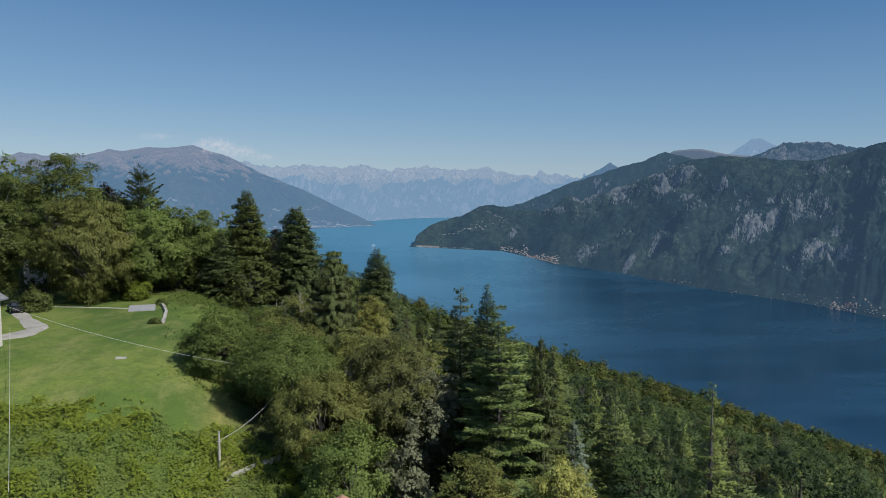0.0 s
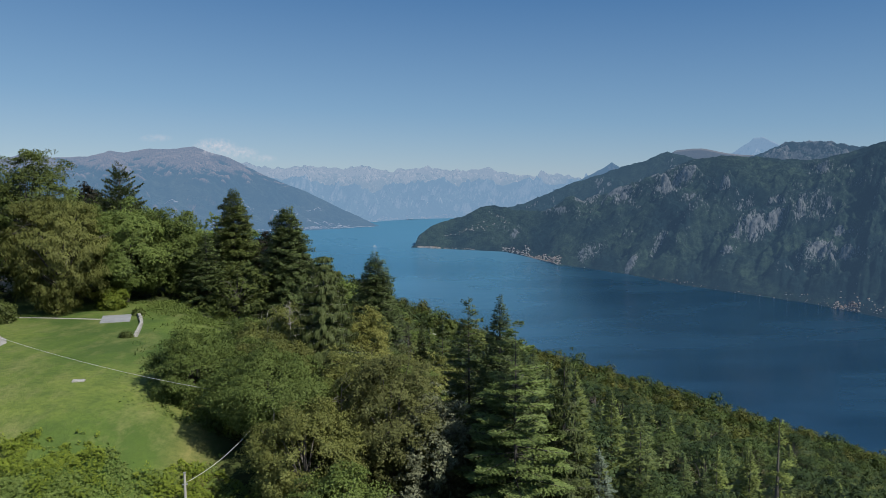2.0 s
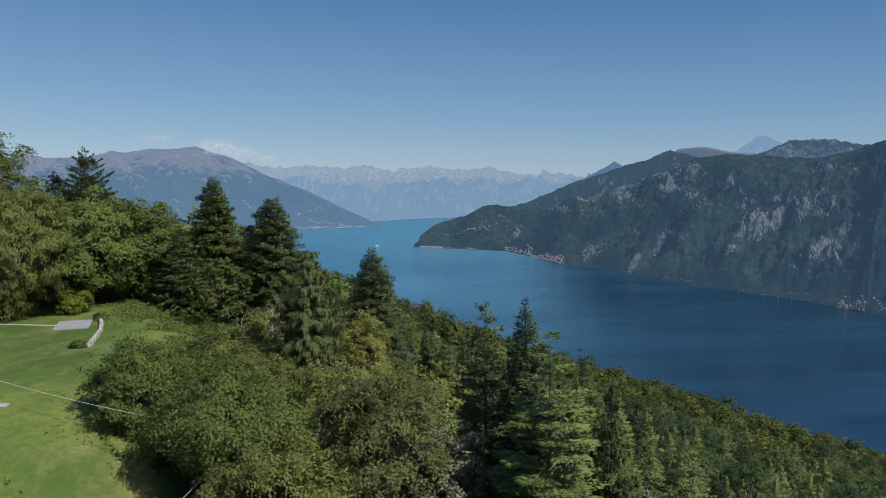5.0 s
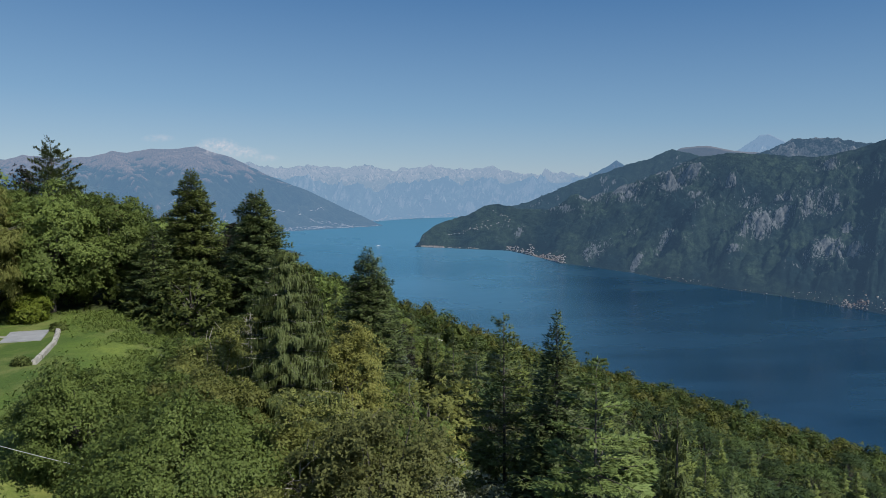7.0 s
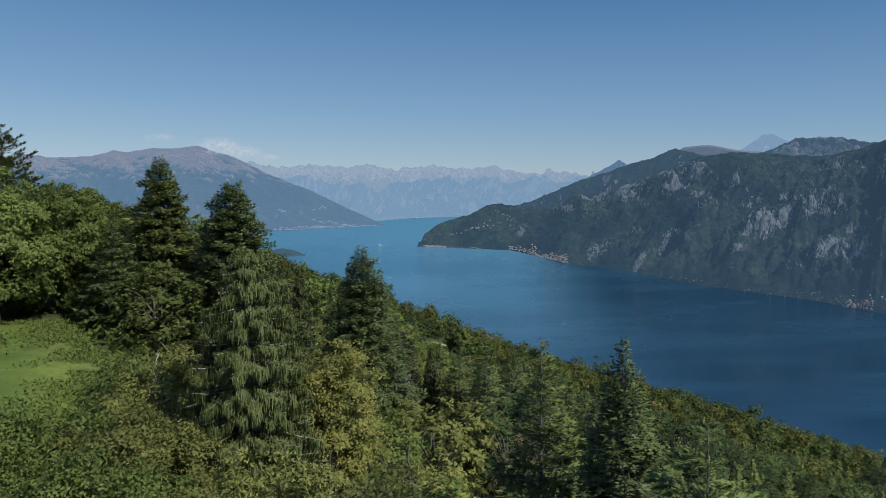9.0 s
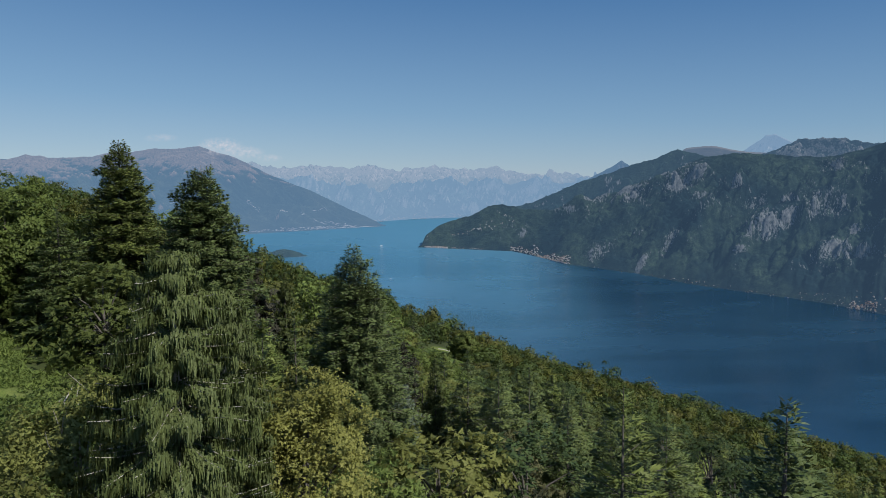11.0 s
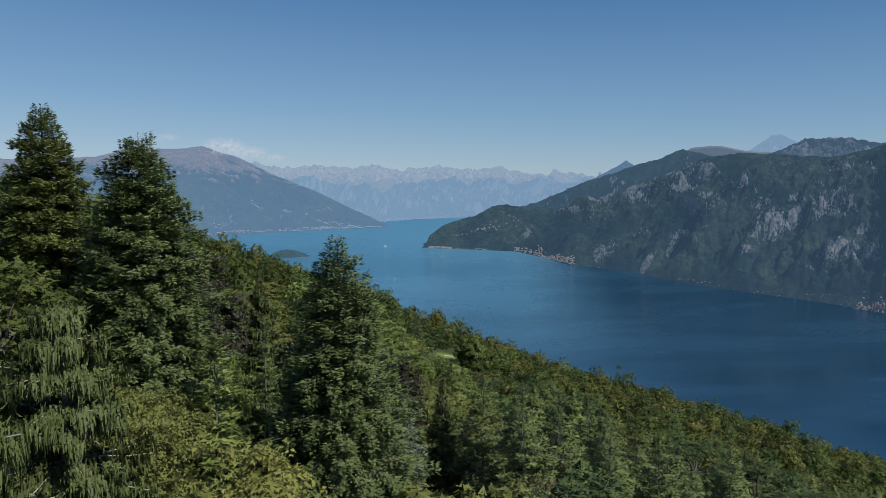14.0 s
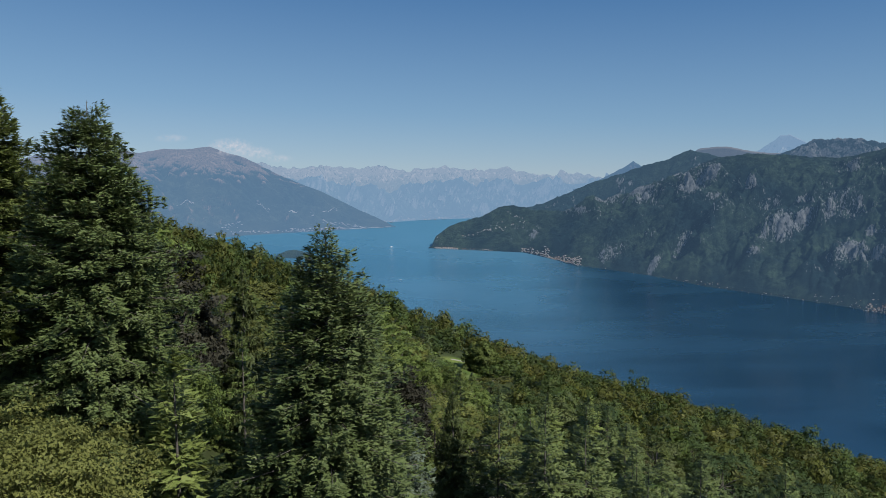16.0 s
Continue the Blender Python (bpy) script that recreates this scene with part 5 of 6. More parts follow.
WHITE_PAINT = surface("white_boat_paint", [(0.3, (0.60, 0.60, 0.60)), (0.7, (0.75, 0.75, 0.75))], 0.3, 0.4, 0.0)


def box(bm, x0, x1, y0, y1, z0, z1, bevel=0.0):
    """Adds an upright block to bm."""
    got = bmesh.ops.create_cube(bm, size=1.0, matrix=Matrix.Translation(((x0 + x1) / 2, (y0 + y1) / 2, (z0 + z1) / 2)) @ Matrix.Diagonal((x1 - x0, y1 - y0, z1 - z0, 1)))
    if bevel:
        edges = list({e for v in got["verts"] for e in v.link_edges})
        bmesh.ops.bevel(bm, geom=edges, offset=bevel, segments=2, affect="EDGES")
    return bm


def block(x0, x1, y0, y1, z0, z1, bevel=0.0):
    return box(bmesh.new(), x0, x1, y0, y1, z0, z1, bevel)


def gable(x0, x1, y0, y1, z0, z1, along_y=True, thick=0.18):
    """Two sloping roof slabs that meet at a ridge."""
    bm = bmesh.new()
    if not along_y:
        x0, x1, y0, y1 = y0, y1, x0, x1
    xm = (x0 + x1) / 2
    lo, up = [], []
    for y in (y0, y1):
        for x, z in ((x0, z0), (xm, z1), (x1, z0)):
            p, q = (x, y, z), (x, y, z + thick)
            if not along_y:
                p, q = (p[1], p[0], p[2]), (q[1], q[0], q[2])
            lo.append(bm.verts.new(p)), up.append(bm.verts.new(q))
    for a, b in ((0, 1), (1, 2)):
        bm.faces.new((up[a], up[b], up[b + 3], up[a + 3]))
        bm.faces.new((lo[a + 3], lo[b + 3], lo[b], lo[a]))
    for k in (0, 3):
        for a in (0, 1):
            bm.faces.new((lo[k + a], lo[k + a + 1], up[k + a + 1], up[k + a]))
    for a in (0, 2):
        bm.faces.new((lo[a], lo[a + 3], up[a + 3], up[a]))
    bmesh.ops.recalc_face_normals(bm, faces=bm.faces)
    return bm


def gabled_wall(x0, x1, y0, y1, z0, z1, ridge, along_y=True):
    """A solid house body whose end walls rise to the ridge."""
    bm = bmesh.new()
    if along_y:
        ends = [[(x0, y, z0), (x1, y, z0), (x1, y, z1), ((x0 + x1) / 2, y, ridge), (x0, y, z1)] for y in (y0, y1)]
    else:
        ends = [[(x, y0, z0), (x, y1, z0), (x, y1, z1), (x, (y0 + y1) / 2, ridge), (x, y0, z1)] for x in (x0, x1)]
    A, B = [[bm.verts.new(p) for p in e] for e in ends]
    bm.faces.new(A), bm.faces.new(B)
    for i in range(5):
        j = (i + 1) % 5
        bm.faces.new((A[i], A[j], B[j], B[i]))
    bmesh.ops.recalc_face_normals(bm, faces=bm.faces)
    return bm


def country_house(label, x0, x1, y0, y1, z0, eave, ridge, wall, roof, along_y=True, side=1, windows=3):
    root = tagged(new("house"), label, "house")
    part("wall", gabled_wall(x0, x1, y0, y1, z0, eave, ridge, along_y), wall, root)
    o = 0.6
    part("roof", gable(x0 - o, x1 + o, y0 - o, y1 + o, eave - 0.25, ridge + 0.06, along_y), roof, root)
    storeys = max(1, int((eave - z0) / 2.9))
    for f in range(storeys):
        for i in range(windows):
            zc = z0 + 1.7 + 2.9 * f
            if along_y:
                yc = y0 + (y1 - y0) * (i + 0.6) / (windows + 0.2)
                xf = x1 if side > 0 else x0
                w = part("window", block(xf - 0.02 * side, xf + 0.05 * side, yc - 0.45, yc + 0.45, zc - 0.65, zc + 0.65) if side > 0 else block(xf - 0.05, xf + 0.02, yc - 0.45, yc + 0.45, zc - 0.65, zc + 0.65), DARK_GLASS, root)
                part("sill", block(xf - 0.02, xf + 0.16, yc - 0.6, yc + 0.6, zc - 0.78, zc - 0.67), STONE, w)
            else:
                xc = x0 + (x1 - x0) * (i + 0.6) / (windows + 0.2)
                w = part("window", block(xc - 0.45, xc + 0.45, y0 - 0.05, y0 + 0.02, zc - 0.65, zc + 0.65), DARK_GLASS, root)
                part("sill", block(xc - 0.6, xc + 0.6, y0 - 0.16, y0 + 0.02, zc - 0.78, zc - 0.67), STONE, w)
    return root


country_house("pale stone house with a grey slate roof beside the meadow", -63, -51.6, 73, 84, -19.6, -12.6, -9.0, PLASTER_WALL, SLATE)
country_house("small white house half hidden behind trees", -76, -70.5, 131, 137, -18.5, -11.6, -9.9, PLASTER_WALL, TERRACOTTA, False, 1, 2)
country_house("low house with a terracotta tile roof under the trees", -10.9, -4.6, 46.8, 53.6, -33, -25.1, -23.65, PLASTER_WALL, TERRACOTTA, True, 1, 2)


def drape(name, centre, width, mat, label, lift=0.05, steps=10, category="path"):
    """A strip laid on the ground along a line of points."""
    P = np.array(centre, float)
    t = np.linspace(0, len(P) - 1, (len(P) - 1) * steps + 1)
    x, y = np.interp(t, range(len(P)), P[:, 0]), np.interp(t, range(len(P)), P[:, 1])
    w = np.interp(t, range(len(P)), width if isinstance(width, (list, tuple)) else [width] * len(P)) / 2
    tx, ty = np.gradient(x), np.gradient(y)
    n = np.hypot(tx, ty) + 1e-9
    nx, ny = -ty / n, tx / n
    k = np.linspace(-1, 1, 5)
    wob = 1 + 0.10 * np.sin(t * 5.1) + 0.06 * np.sin(t * 11.7)
    X = x[:, None] + nx[:, None] * (w * wob)[:, None] * k
    Y = y[:, None] + ny[:, None] * (w * wob)[:, None] * k
    edge = np.where(np.abs(k) > 0.9, -0.12, lift)[None]
    V = np.stack([X, Y, ground(X, Y) + edge], -1).reshape(-1, 3)
    ob = array_part(name, V, grid_faces(len(t), 5), mat, None, True)
    return tagged(ob, label, category, kind="structure")


drape("driveway", [(-64, 108), (-58.5, 101), (-53.2, 94.5), (-53.5, 89.5), (-57, 86.5)], [2.6, 2.8, 3.8, 5.4, 4.2], GRAVEL, "pale gravel driveway that bends round the house", 0.10)
drape("footpath", [(-63.5, 112.4), (-56, 111.6), (-48.0, 110.4)], 0.5, GRAVEL, "narrow pale gravel footpath across the meadow", 0.08)
drape("footpath", [(-7, 276), (-5, 279), (-3.5, 280)], 0.22, GRAVEL, "short pale path on a far clearing in the woods", 0.25)
drape("footpath", [(3.4, 260), (4.0, 262), (4.3, 263)], 0.22, GRAVEL, "pale path on a far clearing in the woods", 0.25)


def laid(name, bm, mat, x, y, rz, label, category, lift=0.0):
    """A thing laid on the slope of the ground at (x, y)."""
    e = 0.6
    nx, ny = (gz(x - e, y) - gz(x + e, y)) / (2 * e), (gz(x, y - e) - gz(x, y + e)) / (2 * e)
    q = Vector((0, 0, 1)).rotation_difference(Vector((nx, ny, 1)).normalized()).to_matrix().to_4x4()
    root = tagged(new(name), label, category)
    part("slab", bm, mat, root)
    root.matrix_basis = Matrix.Translation((x, y, gz(x, y) + lift)) @ q @ pose(0, 0, 0, 0, 0, rz)
    return root


laid("concrete_pad", block(-1.9, 1.9, -2.9, 2.9, -0.15, 0.12, 0.03), CONCRETE, -46.3, 110.8, 21, "flat grey concrete pad set in the meadow", "pad")
laid("stone_slab", block(-0.55, 0.55, -0.3, 0.3, -0.1, 0.12, 0.03), STONE, -35.3, 78.4, 12, "single pale stone slab lying in the grass", "slab")


def kerb():
    root = tagged(new("stone_kerb"), "curved kerb of rough pale stones in the grass", "kerb")
    P = np.array([(-44.0, 113.0), (-42.7, 110.4), (-41.1, 106.8), (-39.6, 102.4), (-38.5, 98.9)])
    for u in np.linspace(0, 4, 21):
        x, y = np.interp(u, range(5), P[:, 0]), np.interp(u, range(5), P[:, 1])
        k = min(int(u), 3)
        turn = math.degrees(math.atan2(P[k + 1, 1] - P[k, 1], P[k + 1, 0] - P[k, 0])) - 90
        bm = block(-0.2, 0.2, -0.40, 0.40, -0.4, 0.42, 0.05)
        for v in bm.verts:
            v.co += Vector(rng.normal(0, 0.025, 3))
        ob = part("stone", bm, STONE, root)
        ob.matrix_basis = pose(x, y, gz(x, y), rng.normal(0, 2), rng.normal(0, 2), turn + rng.normal(0, 3))


kerb()


def low_wall():
    root = tagged(new("garden_wall"), "low stone garden wall at the foot of the bank", "wall")
    for i in range(14):
        f = i / 13
        x, y = -19.4 + 3.6 * f, 64.1 + 3.5 * f
        bm = block(-0.26, 0.26, -0.11, 0.11, -0.6, 0.32, 0.04)
        for v in bm.verts:
            v.co += Vector(rng.normal(0, 0.02, 3))
        part("stone", bm, STONE, root).matrix_basis = pose(x, y, gz(x, y) + 0.15, 0, 0, 44)


low_wall()


def car(x, y, rz):
    root = tagged(new("car"), "dark parked car beside the house", "car")
    part("body", block(-2.1, 2.1, -0.86, 0.86, 0.28, 0.92, 0.14), CAR_PAINT, root)
    cabin = block(-1.3, 1.2, -0.76, 0.76, 0.90, 1.45, 0.12)
    for v in cabin.verts:
        if v.co.z > 1.2:
            v.co.x *= 0.72
            v.co.y *= 0.86
    part("cabin", cabin, DARK_GLASS, root)
    part("roof", block(-0.85, 0.8, -0.62, 0.62, 1.44, 1.50, 0.02), CAR_PAINT, root)
    for wx in (-1.35, 1.35):
        for wy in (-0.8, 0.8):
            bm = bmesh.new()
            bmesh.ops.create_cone(bm, cap_ends=True, segments=20, radius1=0.33, radius2=0.33, depth=0.22, matrix=Matrix.Translation((wx, wy, 0.33)) @ pose(0, 0, 0, 90, 0, 0))
            w = part("wheel", bm, RUBBER, root)
            bm = bmesh.new()
            bmesh.ops.create_cone(bm, cap_ends=True, segments=16, radius1=0.2, radius2=0.2, depth=0.236, matrix=Matrix.Translation((wx, wy, 0.33)) @ pose(0, 0, 0, 90, 0, 0))
            part("rim", bm, STEEL, w)
    root.matrix_basis = pose(x, y, gz(x, y) + 0.12, 0, 0, rz)


car(-63.6, 107.2, 130)


def utility_pole(x, y, top, label):
    root = tagged(new("utility_pole"), label, "pole")
    h = top - gz(x, y)
    V, F = tube([(0, 0, -0.6), (0, 0, h * 0.5), (0, 0, h)], [0.13, 0.11, 0.085], 10)
    array_part("post", V, F, POLE_WOOD, root, True)
    part("cap", block(-0.11, 0.11, -0.11, 0.11, h - 0.01, h + 0.05, 0.02), STEEL, root)
    part("bracket", block(-0.22, 0.22, -0.03, 0.03, h - 0.95, h - 0.86, 0.01), STEEL, root)
    root.matrix_basis = pose(x, y, gz(x, y), 0, 0, 20)


utility_pole(-20.4, 64.6, -22.0, "weathered grey wooden utility pole on the bank")
utility_pole(-14.9, 70.7, -17.9, "wooden utility pole hidden among leaves")


def cable(a, b, sag, label):
    t = np.linspace(0, 1, 24)[:, None]
    P = np.array(a) * (1 - t) + np.array(b) * t
    P[:, 2] -= sag * 4 * (t * (1 - t))[:, 0]
    V, F = tube(P, np.full(24, 0.016), 5)
    tagged(array_part("cable", V, F, CABLE, None, True), label, "cable")


cable((-50.3, 83.4, -13.6), (-14.9, 70.7, -18.0), 0.9, "pale overhead cable from the house to a pole")
cable((-14.9, 70.7, -18.2), (-20.4, 64.6, -22.8), 0.8, "pale overhead cable between two poles")
cable((-50.4, 83.6, -16.0), (-30.2, 49.0, -21.0), 0.4, "thin pale cable hanging down from the house")


def terrace_house():
    """A terrace among the trees, with steps and a timber beam on pale posts."""
    root = tagged(new("garden_terrace"), "small timber terrace with pale posts among the trees", "terrace")
    z = gz(-3, 170)
    part("terrace", block(-3.2, 1.6, 161.5, 167, z - 1.2, z + 0.9), TIMBER, root)
    part("beam", block(-3.3, 1.7, 161.3, 161.55, z + 1.5, z + 1.66), TIMBER, root)
    for x in (-3.1, -1.5, 0.0, 1.5):
        part("post", block(x - 0.07, x + 0.07, 161.35, 161.49, z + 0.9, z + 1.5), STONE, root)
    for i in range(6):
        part("step", block(-4.8, -2.6, 160.0 + 0.32 * i, 160.36 + 0.32 * i, z - 1.2, z + 0.18 * i), CONCRETE, root)


terrace_house()

# ---- villages and boats on the lake ----
HOUSE_SHAPES = []
for k, (w, d, h, wall) in enumerate(((11, 9, 5.6, VILLAGE_WALL), (14, 10, 6.4, OCHRE_WALL), (9, 8, 4.6, VILLAGE_WALL), (19, 10, 6.0, VILLAGE_WALL))):
    root = tagged(new("village_house"), "pale village house with a faded tile roof on the far shore", "house", "village houses on the shore")
    part("wall", gabled_wall(-w / 2, w / 2, -d / 2, d / 2, -3, h, h + 2.4, False), wall, root)
    part("roof", gable(-w / 2 - 0.5, w / 2 + 0.5, -d / 2 - 0.5, d / 2 + 0.5, h, h + 2.6, False), VILLAGE_ROOF, root)
    HOUSE_SHAPES.append([root, False])


def shore_spot(key, b, s):
    bs, ss, V = SURFACE[key]
    i = min(int(np.searchsorted(bs, b)), len(bs) - 1)
    j = min(int(np.searchsorted(ss, s)), len(ss) - 1)
    u, v = (bs[i] - b) / (bs[i] - bs[i - 1]), (ss[j] - s) / (ss[j] - ss[j - 1])
    p = (V[i, j] * (1 - u) + V[i - 1, j] * u) * (1 - v) + (V[i, j - 1] * (1 - u) + V[i - 1, j - 1] * u) * v
    q = draw_in(p[None])[0]
    return q, np.linalg.norm(q - EYE0) / np.linalg.norm(p - EYE0)


def far_wall():
    """Pale walls; many kilometres of blue air are painted over them as emission."""
    m, nt, out = material("far_walls")
    b = node(nt, "ShaderNodeBsdfPrincipled", Roughness=0.9)
    nt.links.new(ramp(nt, noise_tex(nt, 0.02, 2), [(0.35, (0.50, 0.41, 0.36)), (0.65, (0.72, 0.64, 0.58))]), b.inputs["Base Color"])
    e = node(nt, "ShaderNodeEmission", Strength=1.0)
    e.inputs["Color"].default_value = (0.105, 0.195, 0.33, 1)
    ms = nt.nodes.new("ShaderNodeMixShader")
    ms.inputs[0].default_value = 0.68
    nt.links.new(b.outputs[0], ms.inputs[1])
    nt.links.new(e.outputs[0], ms.inputs[2])
    nt.links.new(ms.outputs[0], out.inputs["Surface"])
    return m


FAR_WALL = far_wall()


def villages():
    # bearings, heights on the slope, single and joined houses and their size, hamlet by hamlet
    box = np.array([(x, y, z) for x in (-6, 6) for y in (-4.5, 4.5) for z in (-3, 5.6)] + [(-6.5, 0, 8.2), (6.5, 0, 8.2), (-6.5, -5, 5.5), (-6.5, 5, 5.5), (6.5, -5, 5.5), (6.5, 5, 5.5)], float)
    sides = [(0, 1, 3, 2), (4, 6, 7, 5), (0, 4, 5, 1), (2, 3, 7, 6), (10, 12, 9, 8), (11, 8, 9, 13)]
    V, F = [], []
    for b0, b1, s0, s1, single, joined, k in ((-37, -6, 0.004, 0.05, 0, 110, 1.05), (-6, 45, 0.006, 0.03, 0, 24, 0.8), (0, 42, 0.40, 0.47, 0, 30, 0.85), (38, 78, 0.46, 0.58, 0, 36, 0.85), (55, 90, 0.66, 0.74, 0, 14, 0.85),
                                              (80, 118, 0.010, 0.075, 40, 60, 0.9), (112, 161, 0.008, 0.12, 70, 120, 0.95), (165, 380, 0.003, 0.012, 30, 0, 0.6), (300, 350, 0.003, 0.016, 16, 0, 0.65), (382, 540, 0.003, 0.007, 26, 0, 0.6),
                                              (470, 545, 0.008, 0.03, 22, 0, 0.6), (538, 575, 0.003, 0.03, 60, 50, 0.75), (545, 640, 0.01, 0.06, 32, 18, 0.65)):
        for n in range(single + joined):
            q, f = shore_spot("right", rng.uniform(b0, b1), s0 + (s1 - s0) * rng.random() ** 1.4)
            m = Matrix.Translation(q) @ pose(0, 0, 0, 0, 0, rng.uniform(-40, 40)) @ Matrix.Scale(f * k * rng.uniform(0.65, 1.15), 4)
            shape = HOUSE_SHAPES[rng.integers(4)]
            if n >= single:
                M = np.array(m)
                V.append((0.88 * box * np.array([rng.uniform(0.8, 1.5), 1.0, rng.uniform(0.85, 1.15)])) @ M[:3, :3].T + M[:3, 3])
                F.append(np.array(sides) + 14 * len(F))
            elif shape[1]:
                copy_thing(shape[0], m)
            else:
                shape[0].matrix_basis, shape[1] = m, True
    ob = array_part("far_village", np.concatenate(V), np.concatenate(F), VILLAGE_WALL)
    ob.data.materials.append(VILLAGE_ROOF)
    ob.data.polygons.foreach_set("material_index", np.tile(np.array([0, 0, 0, 0, 1, 1], np.int32), len(F)))
    tagged(ob, "crowded pale houses of lakeside villages under faded tile roofs", "village", kind="stuff")
    for key, spots in (("left", [(-235, -96, 0.012, 0.06, 240), (-190, -130, 0.10, 0.17, 80), (-206, -196, 0.28, 0.31, 16), (-236, -222, 0.30, 0.33, 22), (-280, -262, 0.40, 0.43, 34), (-190, -170, 0.40, 0.44, 18), (-390, -365, 0.33, 0.36, 34), (-400, -235, 0.012, 0.03, 80), (-330, -300, 0.02, 0.12, 24)]),
                       ("mid", [(-100, 30, 0.004, 0.035, 240), (-140, -100, 0.03, 0.16, 60), (-60, -20, 0.10, 0.14, 20)])):
        V, F, n = [], [], 0
        cube = np.array([(x, y, z) for x in (-1, 1) for y in (-1, 1) for z in (-0.4, 1)], float)
        faces = np.array([(0, 1, 3, 2), (4, 6, 7, 5), (0, 4, 5, 1), (2, 3, 7, 6), (0, 2, 6, 4), (1, 5, 7, 3)])
        for b0, b1, s0, s1, count in spots:
            for _ in range(count):
                q, f = shore_spot(key, rng.uniform(b0, b1), rng.uniform(s0, s1))
                V.append(cube * np.array([rng.uniform(7, 14), 8, rng.uniform(6, 10)]) * np.array([1.2, 1.0, 0.6]) * f * 0.75 + q)
                F.append(faces + n)
                n += 8
        ob = array_part("far_village", np.concatenate(V), np.concatenate(F), FAR_WALL)
        tagged(ob, "scattered pale village houses far across the lake", "village", kind="stuff")




def shore_wall(b0, b1):
    """A low pale quay along the waterline."""
    feet = [shore_spot("right", v, 0.0025)[0] for v in np.linspace(b0, b1, 24)]
    f = shore_spot("right", b0, 0.0025)[1]
    V, F = tube(np.array(feet), np.full(24, 1.9 * f), 6)
    tagged(array_part("quay_wall", V, F, VILLAGE_WALL, None, False), "low pale stone quay along the far shore", "quay", kind="structure")


villages()
for quay in ((392, 428), (436, 470), (476, 500), (508, 536), (541, 566)):
    shore_wall(*quay)


def boat(b, d, length, rz, label, kind):
    p = np.array([b / 1000 * d, d, LAKE])
    q = draw_in(p[None])[0]
    f = np.linalg.norm(q - EYE0) / np.linalg.norm(p - EYE0)
    root = tagged(new(kind), label, "boat")
    L = length / 2
    hull = block(-L, L, -L * 0.2, L * 0.2, -0.5, L * 0.12, 0.0)
    for v in hull.verts:
        if v.co.x > 0:
            v.co.y *= 0.25
    part("hull", hull, WHITE_PAINT, root)
    part("cabin", block(-L * 0.7, L * 0.45, -L * 0.15, L * 0.15, L * 0.12, L * 0.26, L * 0.02), WHITE_PAINT, root)
    part("upper_deck", block(-L * 0.55, L * 0.15, -L * 0.12, L * 0.12, L * 0.26, L * 0.34, L * 0.01), WHITE_PAINT, root)
    root.matrix_basis = Matrix.Translation(q) @ pose(0, 0, 0, 0, 0, rz) @ Matrix.Scale(f, 4)


boat(-96, 8150, 38, 0, "white car ferry crossing the lake", "ferry")
boat(-84, 5140, 16, -20, "small white motorboat on the lake", "motorboat")
boat(-300, 6500, 14, 10, "small white boat on the lake", "motorboat")


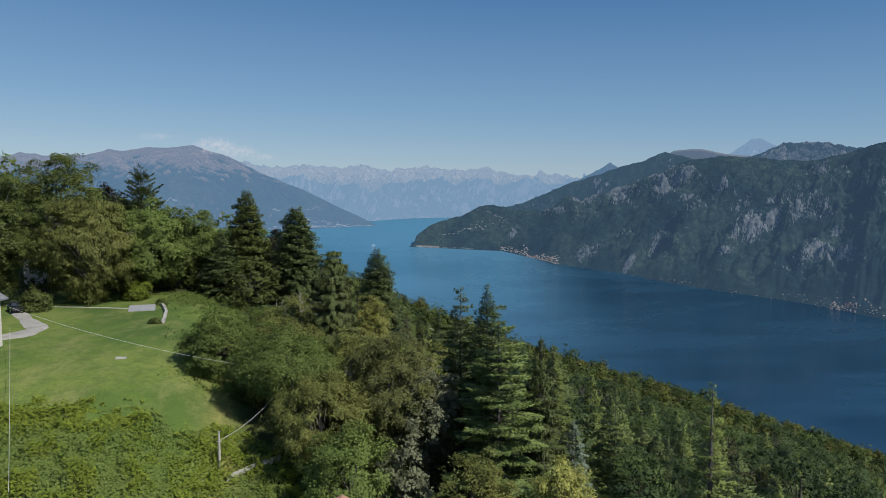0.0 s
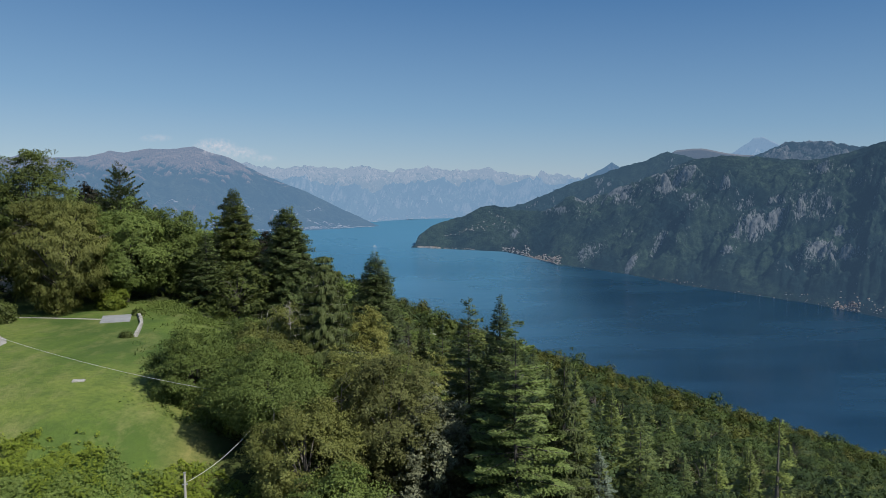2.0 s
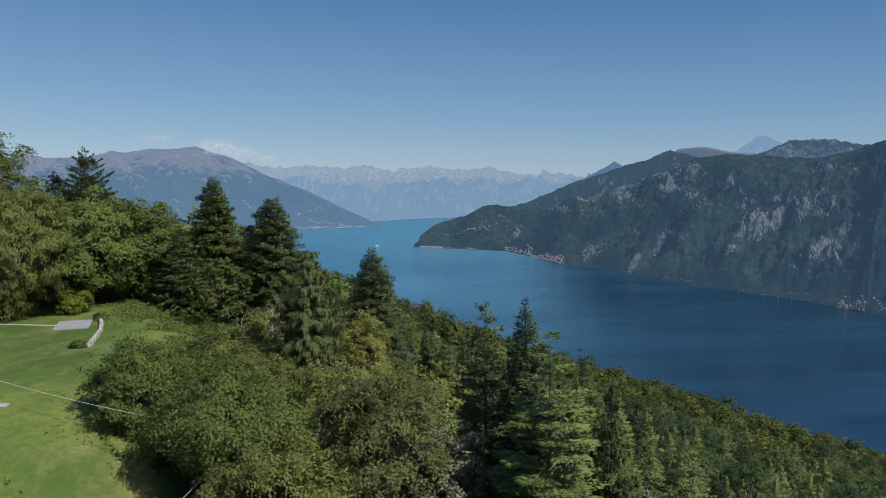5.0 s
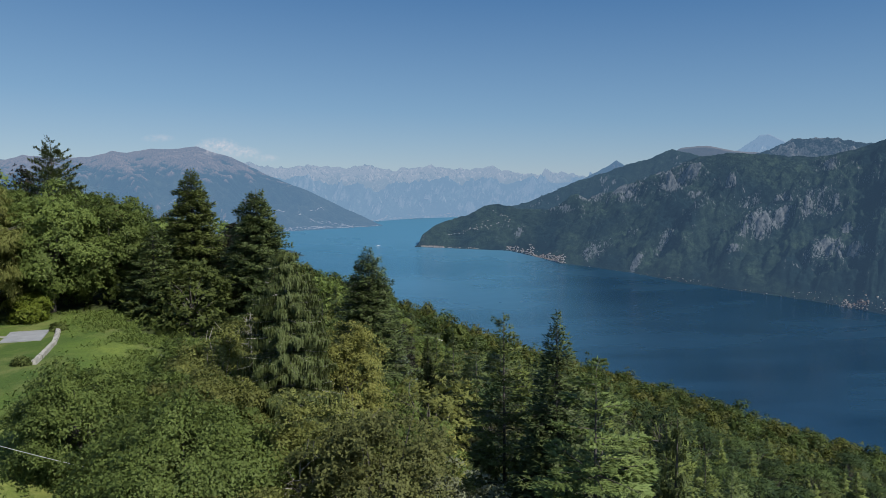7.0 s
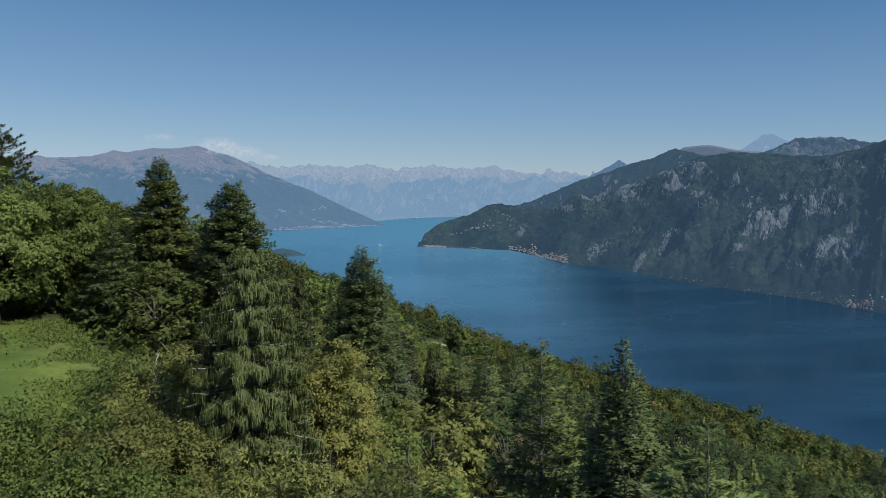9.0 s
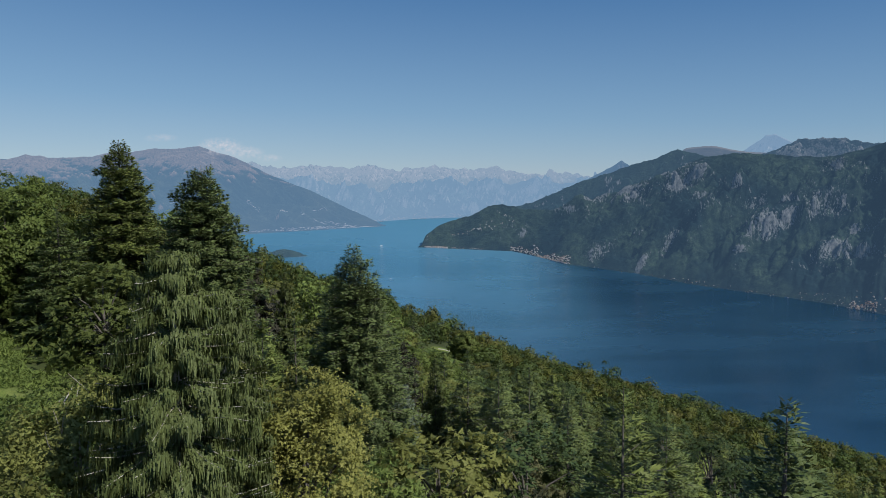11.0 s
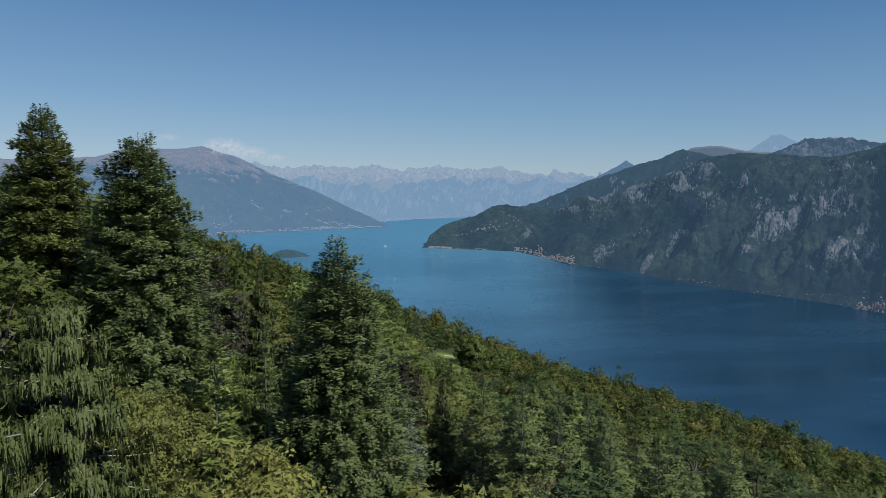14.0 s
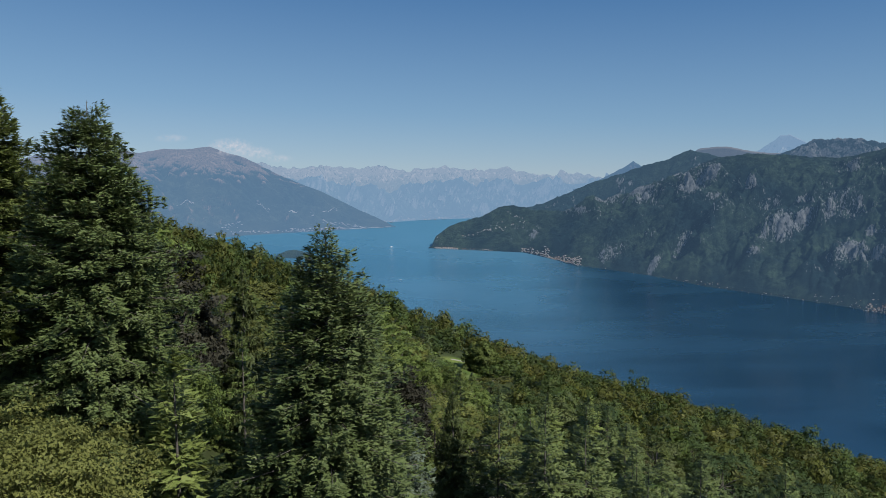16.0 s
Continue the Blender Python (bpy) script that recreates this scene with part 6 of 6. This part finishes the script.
def cloud_material():
    m, nt, out = material("thin_cloud")
    t = nt.nodes.new("ShaderNodeBsdfTransparent")
    # The cloud's sunlit white is painted as an even emission.
    e = node(nt, "ShaderNodeEmission", Strength=1.0)
    e.inputs["Color"].default_value = (0.47, 0.46, 0.50, 1)
    n = noise_tex(nt, 0.035, 6, 0.65)
    at = nt.nodes.new("ShaderNodeAttribute")
    at.attribute_name = "thickness"
    mul = nt.nodes.new("ShaderNodeMath")
    mul.operation = "MULTIPLY"
    nt.links.new(ramp(nt, n, [(0.36, (0, 0, 0)), (0.66, (1, 1, 1))]), mul.inputs[0])
    nt.links.new(at.outputs["Fac"], mul.inputs[1])
    ms = nt.nodes.new("ShaderNodeMixShader")
    nt.links.new(mul.outputs[0], ms.inputs[0])
    nt.links.new(t.outputs[0], ms.inputs[1])
    nt.links.new(e.outputs[0], ms.inputs[2])
    nt.links.new(ms.outputs[0], out.inputs["Surface"])
    return m


CLOUD = cloud_material()


def cloud(b, rise, wide, high, dense, label):
    """A thin bank of far cloud, thickest in its middle."""
    d = 4500
    p = np.array([b / 1000 * d, d, rise / 1000 * d])
    q = EYE0 + (p - EYE0) * 4780 / np.linalg.norm(p - EYE0)
    u, v = np.meshgrid(np.linspace(-1, 1, 41), np.linspace(-1, 1, 17), indexing="ij")
    bulge = np.array([[noise.noise(Vector((a * 3, c * 2, b))) for a, c in zip(ra, rc)] for ra, rc in zip(u, v)])
    V = np.stack([u * wide * 4.6, -30 * bulge - 20 * (1 - u * u), v * high * 4.6], -1).reshape(-1, 3)
    ob = array_part("cloud", V, grid_faces(41, 17), CLOUD, None, True)
    set_attr(ob, "thickness", dense * np.clip(1 - u * u - v * v, 0, 1))
    ob.matrix_basis = Matrix.Translation(q)
    tagged(ob, label, "cloud")


cloud(-312, 59, 34, 13, 0.75, "thin white cloud over a mountain summit")
cloud(-280, 51, 30, 10, 0.6, "thin grey-white cloud on a mountain ridge")
cloud(-392, 71, 24, 6, 0.35, "faint grey wisp of cloud above the summit")
cloud(-246, 43, 20, 6, 0.4, "faint small wisp of cloud")

# ---- undergrowth below the tall firs ----
leafy(-24.0, 133.2, -19.2, 3.6, LEAF_GREEN, "loose mid-green tree in the shade of tall firs", leaves=26000, leaf=0.17, low=0.0)
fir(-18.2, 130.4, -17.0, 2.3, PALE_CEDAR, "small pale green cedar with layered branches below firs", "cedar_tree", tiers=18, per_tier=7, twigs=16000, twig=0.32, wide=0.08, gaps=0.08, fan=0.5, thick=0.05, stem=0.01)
bare_tree(-25.6, 126.8, -19.6, "pale dead tree with snapped bare limbs below firs")
